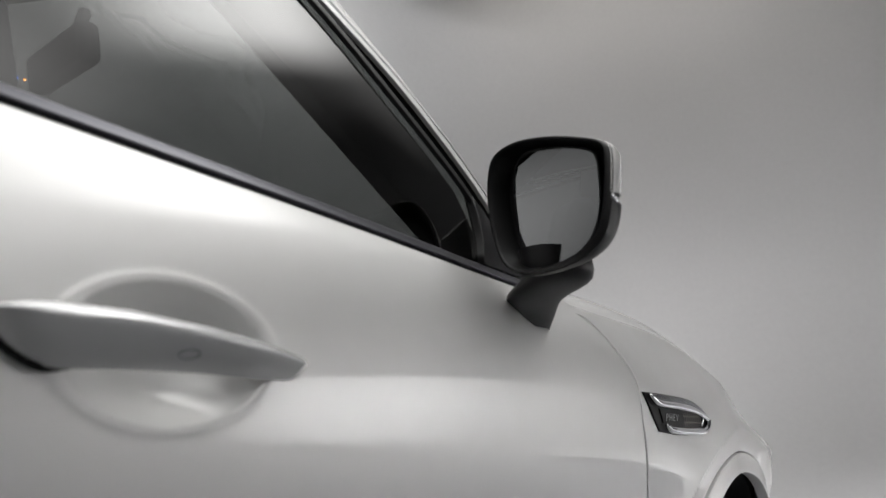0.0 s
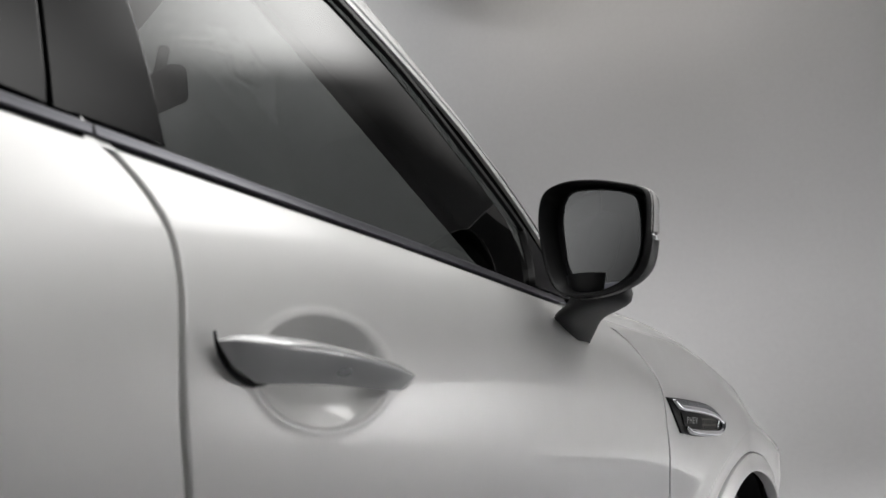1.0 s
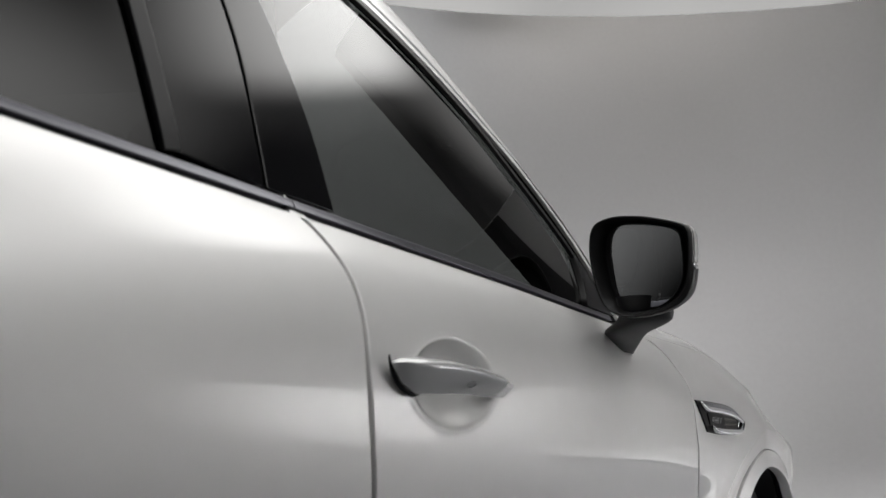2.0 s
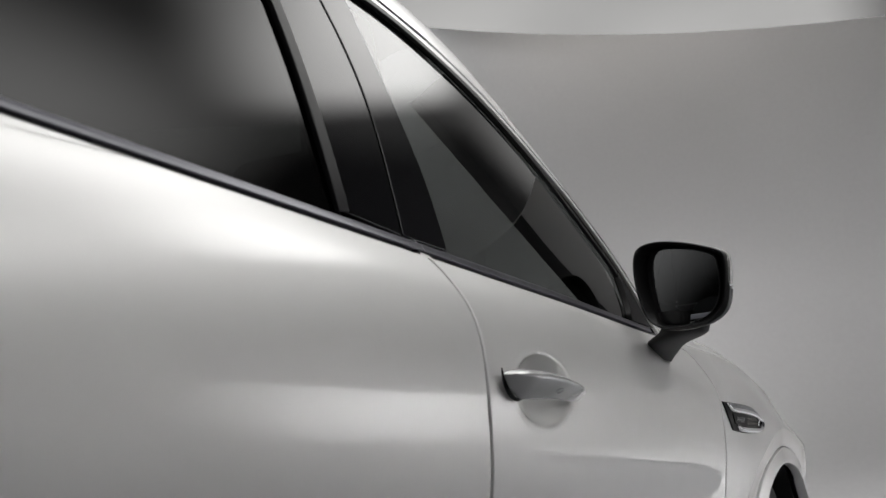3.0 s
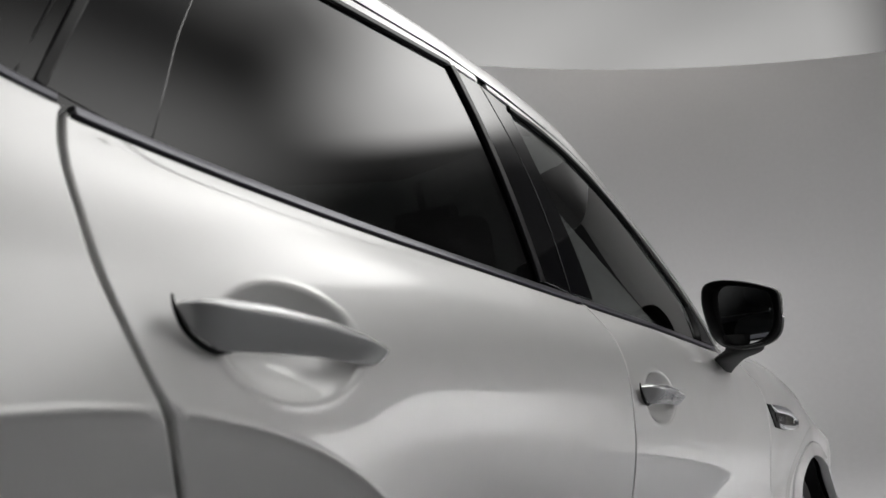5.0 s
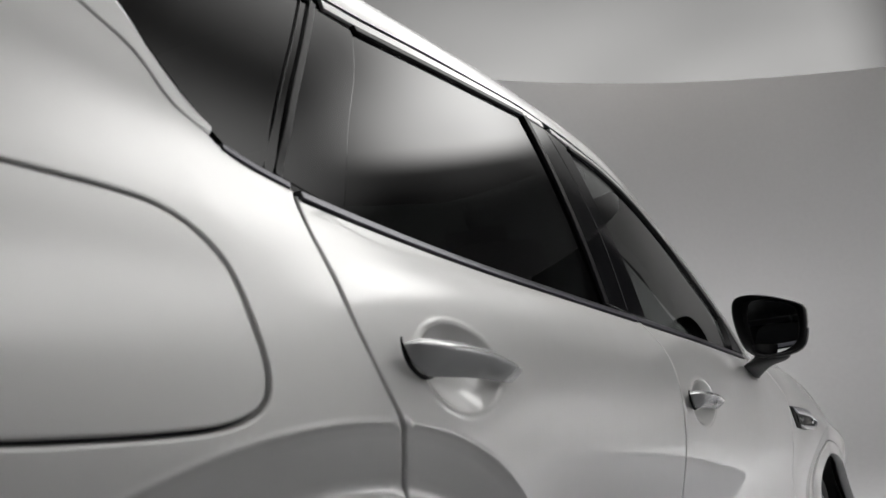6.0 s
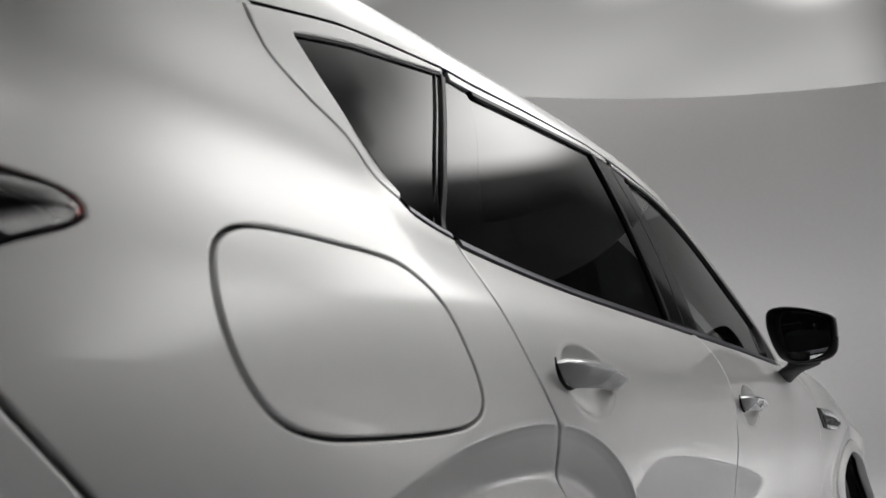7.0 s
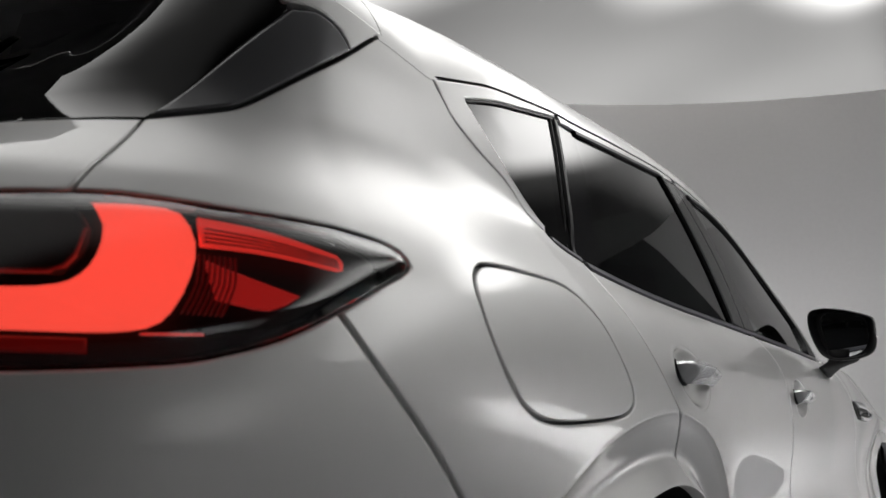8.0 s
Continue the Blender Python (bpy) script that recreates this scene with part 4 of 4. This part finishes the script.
    # stalk that joins the mirror to the door
    levels = [(0.0, M_C + M_U * -0.030 - M_N * 0.05 + np.array((0, 0, -0.03)), 0.060, 0.040), (0.3, M_C + M_U * -0.034 - M_N * 0.06 + np.array((0, 0, -0.062)), 0.060, 0.038),
              (0.55, np.array((0.925, 0.80, 1.052)), 0.046, 0.034), (0.8, np.array((0.898, 0.845, 1.035)), 0.038, 0.032), (1.0, np.array((0.876, 0.873, 1.020)), 0.040, 0.034)]
    lp = np.array([np.concatenate([q[1], [q[2], q[3]]]) for q in levels])
    lp = spline(lp, 0.012)
    m = 24
    V = []
    for q in lp:
        c, rw, rd_ = q[:3], q[3], q[4]
        for j in range(m):
            a = 2 * np.pi * j / m
            u = np.sign(math.cos(a)) * abs(math.cos(a)) ** 0.8 * rd_
            v = np.sign(math.sin(a)) * abs(math.sin(a)) ** 0.8 * rw
            p = c + M_U * v * 0.75 - M_N * u
            V.append((p[0] * sd, p[1], p[2]))
    L = len(lp)
    F = [(i * m + j, i * m + (j + 1) % m, (i + 1) * m + (j + 1) % m, (i + 1) * m + j)[::-1] for i in range(L - 1) for j in range(m)]
    mesh_object("stalk", V, fold(F), SATIN_BLACK, mirror)


both(door_mirror)


# ---- wing badge on the fender ----
HONEY = material("bronze_mesh", (0.22, 0.20, 0.17), 0.3, 0.7)

def badge(sd):
    fender = kids[("front_fender", sd)]
    ol = loop([(1.242, 0.949), (1.36, 0.949), (1.53, 0.945), (1.62, 0.93), (1.675, 0.909)], [(1.675, 0.909), (1.65, 0.884), (1.62, 0.872)], [(1.62, 0.872), (1.45, 0.873), (1.325, 0.880)], [(1.325, 0.880), (1.28, 0.915), (1.242, 0.949)], step=0.015)
    panel("wing_badge", ol, LAMP_BLACK, fender, gap=0, roll=0.003, depth=0.012, out=0.004, side=sd, spacing=0.02, label="black and chrome wing badge with PHEV lettering")
    p = lambda s, z, o: tuple(np.array(skin(s, z, o)) * (sd, 1, 1))
    up = spline([(1.262, 0.9445), (1.30, 0.932), (1.42, 0.929), (1.53, 0.924), (1.61, 0.914), (1.655, 0.905)], 0.012)
    tube("upper_bar", [p(s, z, 0.010) for s, z in up], np.interp(np.linspace(0, 1, len(up)), [0, 0.1, 0.6, 1], [0.003, 0.0065, 0.008, 0.005]), CHROME, fender, n=10)
    lo = spline([(1.345, 0.893), (1.37, 0.885), (1.48, 0.881), (1.59, 0.881), (1.635, 0.888), (1.655, 0.905)], 0.012)
    tube("lower_bar", [p(s, z, 0.010) for s, z in lo], np.interp(np.linspace(0, 1, len(lo)), [0, 0.15, 0.6, 1], [0.003, 0.007, 0.0085, 0.006]), CHROME, fender, n=10)
    face = loop([(1.262, 0.946), (1.36, 0.947), (1.53, 0.943), (1.62, 0.928), (1.668, 0.909)], [(1.668, 0.909), (1.61, 0.918), (1.53, 0.928), (1.42, 0.933), (1.30, 0.936), (1.262, 0.946)], step=0.015)
    panel("upper_face", face, DARK_CHROME, fender, gap=0, roll=0.001, depth=0.004, out=0.0075, side=sd, spacing=0.01)
    # honeycomb
    V, F = [], []
    hx = 0.0125
    for r in range(3):
        for c in range(13):
            s0, z0 = 1.475 + c * hx * 1.25 + (r % 2) * hx * 0.62, 0.8925 + r * hx * 0.95
            if s0 > 1.628 - abs(z0 - 0.902) * 2:
                continue
            b = len(V)
            for q in (1.0, 0.84):
                for a in range(6):
                    V.append(p(s0 + 0.6 * hx * q * math.sin(a * math.pi / 3) * 1.15, z0 + 0.6 * hx * q * math.cos(a * math.pi / 3), 0.0065))
            F += [(b + a, b + (a + 1) % 6, b + 6 + (a + 1) % 6, b + 6 + a) for a in range(6)]
    mesh_object("honeycomb", V, F, HONEY, fender, None, "", True)
    hook = [p(s, z, 0.009) for s, z in ((1.60, 0.917), (1.612, 0.909), (1.60, 0.897), (1.595, 0.892))]
    tube("clip", hook, 0.003, CHROME, fender, n=8)
    # nameplate and letters
    np_ol = loop([(1.315, 0.922), (1.458, 0.919)], [(1.458, 0.919), (1.462, 0.893)], [(1.462, 0.893), (1.335, 0.896)], [(1.335, 0.896), (1.315, 0.922)])
    panel("nameplate", np_ol, LAMP_BLACK, fender, gap=0, roll=0.001, depth=0.003, out=0.007, side=sd, spacing=0.02)
    cu = bpy.data.curves.new("letters", "FONT")
    cu.body, cu.size, cu.extrude, cu.space_character = "PHEV", 0.0195, 0.0006, 1.2
    tmp = bpy.data.objects.new("letters_curve", cu)
    scene.collection.objects.link(tmp)
    me = bpy.data.meshes.new_from_object(tmp.evaluated_get(bpy.context.evaluated_depsgraph_get()))
    bpy.data.objects.remove(tmp)
    me.materials.clear()
    me.materials.append(CHROME)
    ob = new("letters", me)
    ob.parent = fender
    q0 = np.array(skin(1.342 if sd > 0 else 1.444, 0.9005, 0.0085))
    ax = Vector((0, 1.62, 0)) if sd > 0 else Vector((0, -1.62, 0))
    rot = Matrix((ax, Vector((0, 0, 1)), Vector((sd, 0, 0)))).transposed().to_4x4()
    ob.matrix_basis = Matrix.Translation((q0[0] * sd, q0[1], q0[2])) @ rot


both(badge)


# ---- tail lamps ----
LENS_EDGE = spline(LAMP, 0.006, True)


def lens_skin(s, z, out=0.0):
    """Outer lens: swells out of the body towards its middle."""
    s, z = np.broadcast_arrays(np.asarray(s, float), np.asarray(z, float))
    d = clearance([LENS_EDGE], np.stack([s.ravel(), z.ravel()], 1)).reshape(s.shape)
    return skin(s, z, out + 0.010 * (1 - (1 - np.clip(d / 0.03, 0, 1)) ** 2))


def lens_normal(s, z):
    e = 0.003
    n = np.cross(lens_skin(s + e, z) - lens_skin(s - e, z), lens_skin(s, z + e) - lens_skin(s, z - e))
    return n / np.linalg.norm(n, axis=-1, keepdims=True)


def tail_lamp(sd):
    lamp = new("tail_lamp")
    lamp.parent = car
    tagged(lamp, "tail lamp with lit red light signature")
    ol = loop(LAMP, [LAMP[-1], LAMP[0]])
    panel("lens", ol, CLEAR_LENS, lamp, gap=0.0009, roll=0.002, depth=0.008, out=-0.002, side=sd, spacing=0.009, surf=lens_skin, surf_normal=lens_normal)
    panel("housing", ol, LAMP_BLACK, lamp, gap=0.0035, roll=0.003, depth=0.01, out=-0.05, side=sd, spacing=0.03)
    band("lens_edge", [*LAMP, LAMP[0]], -0.0005, 0.0018, GLOSS_BLACK, lamp, out=-0.005, side=sd, depth=0.05)
    red = loop([(-1.779, 1.047), (-1.725, 1.050), (-1.691, 1.045), (-1.675, 1.016), (-1.678, 0.984), (-1.691, 0.953), (-1.711, 0.938), (-1.76, 0.932), (-2.04, 0.93)], [(-2.04, 0.93), (-2.04, 0.964)],
               [(-2.04, 0.964), (-1.82, 0.966), (-1.785, 0.970), (-1.769, 0.979), (-1.76, 0.997), (-1.761, 1.024), (-1.779, 1.047)])
    panel("light_signature", red, LAMP_RED, lamp, gap=0.001, roll=0.004, depth=0.02, out=-0.026, side=sd, spacing=0.02, label="glowing red U-shaped light guide")
    wedge = loop([(-1.674, 1.0445), (-1.60, 1.0395), (-1.522, 1.0255)], [(-1.522, 1.0255), (-1.5165, 1.0175), (-1.52, 1.009)], [(-1.52, 1.009), (-1.60, 1.0155), (-1.67, 1.0155)], [(-1.67, 1.0155), (-1.674, 1.0445)])
    panel("light_wedge", wedge, LAMP_WEDGE, lamp, gap=0, roll=0.002, depth=0.012, out=-0.034, side=sd, spacing=0.02)
    for k in range(4):
        f = k / 3
        a = [(-1.668, 1.0325 - 0.0135 * f), (-1.60, 1.0285 - 0.0105 * f), (-1.524, 1.0185 - 0.0075 * f)]
        band("light_groove", a, -0.0005, 0.0006, LAMP_DEEP, lamp, out=-0.0325, side=sd, depth=0.004)
    leaf = loop([(-1.667, 1.002), (-1.627, 0.990), (-1.575, 0.977)], [(-1.575, 0.977), (-1.605, 0.961), (-1.655, 0.966)], [(-1.655, 0.966), (-1.667, 1.002)])
    panel("reflector", leaf, LAMP_LEAF, lamp, gap=0, roll=0.002, depth=0.006, out=-0.034, side=sd, spacing=0.02)
    band("light_line", [(-1.715, 0.933), (-1.665, 0.9355)], -0.0006, 0.0006, LAMP_MID, lamp, out=-0.026, side=sd)
    deep = loop([(-2.0, 0.924), (-1.755, 0.928)], [(-1.755, 0.928), (-1.753, 0.916)], [(-1.753, 0.916), (-2.0, 0.912)], [(-2.0, 0.912), (-2.0, 0.924)])
    panel("reflector", deep, LAMP_DEEP, lamp, gap=0, roll=0.002, depth=0.006, out=-0.032, side=sd, spacing=0.03)
    for i in range(8):
        s0 = -1.672 + i * 0.0048
        band("lens_rib", [(s0, 1.006), (s0 - 0.001, 0.98), (s0 - 0.012, 0.952)], -0.0005, 0.0005, LAMP_DEEP, lamp, out=-0.03, side=sd)
    pod = loop([(-2.04, 1.037), (-1.79, 1.041)], [(-1.79, 1.041), (-1.771, 1.02), (-1.772, 0.995), (-1.785, 0.978)], [(-1.785, 0.978), (-2.04, 0.972)], [(-2.04, 0.972), (-2.04, 1.037)])
    panel("dark_pod", pod, LAMP_BLACK, lamp, gap=0, roll=0.005, depth=0.02, out=-0.02, side=sd, spacing=0.03)
    band("pod_ring", [(-2.03, 0.972), (-1.79, 0.976), (-1.772, 0.992), (-1.7695, 1.018)], 0.001, 0.0035, LAMP_DEEP, lamp, out=-0.018, side=sd)


both(tail_lamp)


# ---- rear spoiler wings and tailgate glass ----
def rear_end(sd):
    fin = loop([(-1.412, 1.318), (-1.481, 1.274), (-1.59, 1.210), (-1.633, 1.192), (-1.753, 1.165)], [(-1.753, 1.165), (-1.638, 1.258), (-1.52, 1.352)], [(-1.52, 1.352), (-1.47, 1.36), (-1.43, 1.345), (-1.412, 1.318)])
    panel("spoiler_fin", fin, DARK_FIN, car, gap=0.002, roll=0.004, depth=0.02, out=0.004, side=sd, label="dark grey gloss fin beside the tailgate glass")
    cap = loop([(-1.330, 1.377), (-1.37, 1.350), (-1.412, 1.319)], [(-1.412, 1.319), (-1.428, 1.347), (-1.47, 1.364), (-1.53, 1.36)], [(-1.53, 1.36), (-1.56, 1.395)], [(-1.56, 1.395), (-1.45, 1.4), (-1.330, 1.377)])
    panel("roof_spoiler", cap, PAINT, car, gap=0.001, roll=0.004, depth=0.02, out=0.003, side=sd, spacing=0.02)
    gl = loop([(-1.753, 1.165), (-1.9, 1.159), (-2.75, 1.142)], [(-2.75, 1.142), (-2.75, 1.42)], [(-2.75, 1.42), (-1.52, 1.37)], [(-1.52, 1.37), (-1.52, 1.352), (-1.638, 1.258), (-1.753, 1.165)])
    panel("tailgate_glass", gl, DARK_GLASS, car, gap=0.001, roll=0.002, depth=0.01, out=-0.006, side=sd, spacing=0.04)


DARK_FIN = material("dark_grey_gloss", (0.12, 0.121, 0.127), 0.3, 0.3, 0.8)
both(rear_end)
grid_object("spoiler_top", whole(roof_patch(np.linspace(-1.56, -1.332, 12), US)), PAINT, car)


# ---- inner shell, arches and wheels ----
def inner_shell(sd):
    sh = loop([(2.84, 0.4), (2.84, 0.85)], [(s, float(belt(s)) - 0.035) for s in np.linspace(2.84, -0.9, 40)], [(-0.9, 1.09), (-1.42, 1.06)], [(-1.42, 1.06), (-1.46, 0.34)], [(-1.46, 0.34), (-1.333, 0.34)], arch(REAR_AXLE, 180, 0, r=0.437), [(-0.458, 0.36), (-0.458, 0.34), (1.548, 0.34)], arch(FRONT_AXLE, 180, 0, r=0.437), [(2.422, 0.36), (2.84, 0.4)])
    panel("inner_shell", sh, GAP, car, out=-0.045, gap=0, depth=0.01, side=sd, spacing=0.06)
    for axle in (REAR_AXLE, FRONT_AXLE):
        V, F = [], []
        n = 24
        for x in (0.905, 0.86, 0.6):
            for k in range(n + 1):
                a = math.pi * k / n
                V.append((sd * x, axle + 0.432 * math.cos(a), ARCH_Z + 0.432 * math.sin(a)))
        for i in range(2):
            for k in range(n):
                F.append((i * (n + 1) + k, i * (n + 1) + k + 1, (i + 1) * (n + 1) + k + 1, (i + 1) * (n + 1) + k))
        b = len(V)
        V += [(sd * 0.6, axle + 0.432 * math.cos(math.pi * k / n), ARCH_Z + 0.432 * math.sin(math.pi * k / n)) for k in range(n + 1)]
        F.append(tuple(range(b, b + n + 1)))
        mesh_object("arch_liner", V, F, RUBBER, car)
    trim = np.concatenate([np.array(arch(FRONT_AXLE, 184, -4, 40, 0.468)), np.array(arch(FRONT_AXLE, -4, 184, 40, ARCH_R))])
    panel("arch_moulding", trim, PAINT, car, gap=0.001, roll=0.004, depth=0.03, out=0.004, side=sd, spacing=0.015)


both(inner_shell)


def lathe(bm, prof, n, axis_y, axis_z, sd):
    rings = []
    for x, r in prof:
        rings.append([bm.verts.new((sd * x, axis_y + r * math.cos(2 * math.pi * k / n), axis_z + r * math.sin(2 * math.pi * k / n))) for k in range(n)])
    for a, b in zip(rings, rings[1:]):
        for k in range(n):
            bm.faces.new((a[k], a[(k + 1) % n], b[(k + 1) % n], b[k]))


def wheel(sd, axle):
    w = new("wheel")
    w.parent = car
    tagged(w, "alloy wheel with low-profile tyre")
    bm = bmesh.new()
    lathe(bm, [(0.67, 0.26), (0.665, 0.30), (0.675, 0.345), (0.70, 0.365), (0.76, 0.368), (0.83, 0.366), (0.875, 0.35), (0.893, 0.31), (0.885, 0.27), (0.875, 0.258)], 64, axle, 0.37, sd)
    part("tyre", bm, RUBBER, w)
    bm = bmesh.new()
    lathe(bm, [(0.882, 0.262), (0.888, 0.255), (0.88, 0.245), (0.84, 0.238), (0.70, 0.235)], 64, axle, 0.37, sd)
    part("rim", bm, ALLOY, w)
    for k in range(10):
        a = 2 * math.pi * k / 10
        bm = bmesh.new()
        vs = rounded_box(bm, (0, 0, 0.15), (0.03, 0.034, 0.2), 0.008, 2)
        bmesh.ops.rotate(bm, cent=(0, 0, 0), matrix=Matrix.Rotation(a, 3, "X"), verts=bm.verts)
        bmesh.ops.translate(bm, vec=(sd * 0.862, axle, 0.37), verts=bm.verts)
        part("spoke", bm, ALLOY, w)
    bm = bmesh.new()
    lathe(bm, [(0.84, 0.07), (0.87, 0.066), (0.878, 0.04), (0.88, 0.001)], 32, axle, 0.37, sd)
    part("hub", bm, ALLOY, w)
    bm = bmesh.new()
    lathe(bm, [(0.79, 0.18), (0.80, 0.18), (0.80, 0.001)], 40, axle, 0.37, sd)
    part("brake_disc", bm, DARK_CHROME, w)


for axle in (REAR_AXLE, FRONT_AXLE):
    both(lambda sd: wheel(sd, axle))

# nose and underside, out of the camera's sight but closing the body
front = []
for z in np.linspace(float(fender_top(2.86)) - 0.005, 0.3, 16):
    e = skin(2.86, z)
    u = np.linspace(0, 1, 14)
    mid = 2.953 + 0.04 * math.sin(math.pi * min(1.0, (0.9 - z) / 0.6))
    front.append(np.stack([e[0] * (1 - u), e[1] + (mid - e[1]) * (1 - (1 - u) ** 2), np.full(14, z)], 1))
grid_object("front_bumper", whole(np.array(front)), PAINT, car)
bm = bmesh.new()
rounded_box(bm, (0, 0.5, 0.3), (1.5, 4.4, 0.08), 0.02, 1)
part("floor_pan", bm, GAP, car)


# ---- cabin ----
def seat(x, y, z0, bench=False):
    st = new("rear_bench" if bench else "front_seat")
    st.parent = car
    wd = 1.2 if bench else 0.5
    tilt = Matrix.Rotation(radians(18), 3, "X")
    bm = bmesh.new()
    rounded_box(bm, (x, y + 0.3, z0), (wd, 0.5, 0.16), 0.06, 3)
    part("cushion", bm, SEAT, st)
    bm = bmesh.new()
    rounded_box(bm, (x, y - 0.02, z0 + 0.36), (wd * 0.94, 0.15, 0.62), 0.06, 4, tilt)
    part("backrest", bm, SEAT, st)
    for hx in ((-0.38, 0.38) if bench else (0,)):
        bm = bmesh.new()
        rounded_box(bm, (x + hx, y - 0.1, z0 + 0.79), (0.27, 0.1, 0.2), 0.045, 4, tilt)
        part("headrest", bm, SEAT, st)
        for o in (-0.05, 0.05):
            tube("headrest_post", [(x + hx + o, y - 0.09, z0 + 0.62), (x + hx + o, y - 0.1, z0 + 0.74)], 0.006, CHROME, st, n=8)


SEAT = CABIN
for x in (0.38, -0.38):
    seat(x, 0.37, 0.46)
seat(0, -0.62, 0.6, True)
bm = bmesh.new()
rounded_box(bm, (0, 1.32, 0.9), (1.5, 0.5, 0.3), 0.08, 4, None)
part("dashboard", bm, CABIN, car)
bm = bmesh.new()
rounded_box(bm, (0.38, 1.12, 1.02), (0.34, 0.16, 0.07), 0.03, 3)
part("instrument_hood", bm, CABIN, car)
ring = []
for a in np.linspace(0, 2 * np.pi, 49):
    ring.append((0.38 + 0.185 * math.cos(a), 0.95 + 0.07 * math.sin(a), 0.98 + 0.17 * math.sin(a)))
wheel_rim = tube("steering_wheel", ring, 0.016, CABIN, car, n=10)
for a in (0, math.pi, -math.pi / 2):
    tube("wheel_spoke", [(0.38, 0.97, 0.98), (0.38 + 0.18 * math.cos(a), 0.95 + 0.068 * math.sin(a), 0.98 + 0.165 * math.sin(a))], 0.014, CABIN, wheel_rim, n=8)
bm = bmesh.new()
rounded_box(bm, (0, 0, 0), (0.25, 0.04, 0.072), 0.014, 3, Matrix.Rotation(radians(14), 3, "X"))
bmesh.ops.rotate(bm, cent=(0, 0, 0), matrix=Matrix.Rotation(radians(-10), 3, "Z"), verts=bm.verts)
bmesh.ops.translate(bm, vec=(0.112, 0.55, 1.44), verts=bm.verts)
part("cabin_mirror", bm, CABIN, car)
tube("mirror_arm", [(0.10, 0.565, 1.455), (0.05, 0.60, 1.53), (0.02, 0.62, 1.59)], 0.012, CABIN, car, n=8)
for y, z, lit in ((0.518, 1.408, LED_BLUE), (0.520, 1.401, LED_AMBER)):
    bm = bmesh.new()
    bmesh.ops.create_icosphere(bm, subdivisions=2, radius=0.0022)
    bmesh.ops.translate(bm, vec=(0.035 if lit is LED_BLUE else 0.06, y, z), verts=bm.verts)
    part("indicator_light", bm, lit, car, "tiny lit indicator under the cabin mirror")
grid_object("headliner", whole(roof_patch(np.linspace(-1.25, WS - 0.01, 40), np.linspace(0.02, 1, 14), -0.05)), LINER, car)
PILLAR_TRIM = material("olive_pillar_trim", (0.034, 0.037, 0.028), 0.7, grain=0.08, grain_size=500)


def a_pillar_trim(sd):
    """Moulded cover on the inside of the windscreen pillar: two facets meeting in a ridge."""
    top = spline(FRONT_TOP, 0.02)
    rows = []
    for k in np.linspace(0, 1, 24):
        edge = np.array((0.788 - 0.262 * k, 0.886 - 0.473 * k, 1.052 + 0.436 * k))
        so = 0.835 - 0.56 * k
        zo = float(np.interp(so, top[:, 0], top[:, 1])) if so < 0.8 else float(np.interp(so, [0.8, 0.835], [1.165, 1.05]))
        outer = np.array(pane(so, zo + 0.012, -0.022))
        ridge = edge * 0.52 + outer * 0.48 + np.array((-0.010, -0.006, -0.016))
        back = edge + np.array((0.004, 0.035, 0.018))
        rows.append([outer, ridge, ridge + (edge - ridge) * 0.02, edge, back])
    return grid_object("a_pillar_trim", rows, PILLAR_TRIM, car, side=sd, thick=0.003)


both(a_pillar_trim)
both(lambda sd: band("pillar_trim", [(0.06, 1.5), (0.05, 1.35), (0.03, 1.2), (0.02, 0.98)], -0.07, 0.07, CABIN, car, out=-0.05, side=sd))
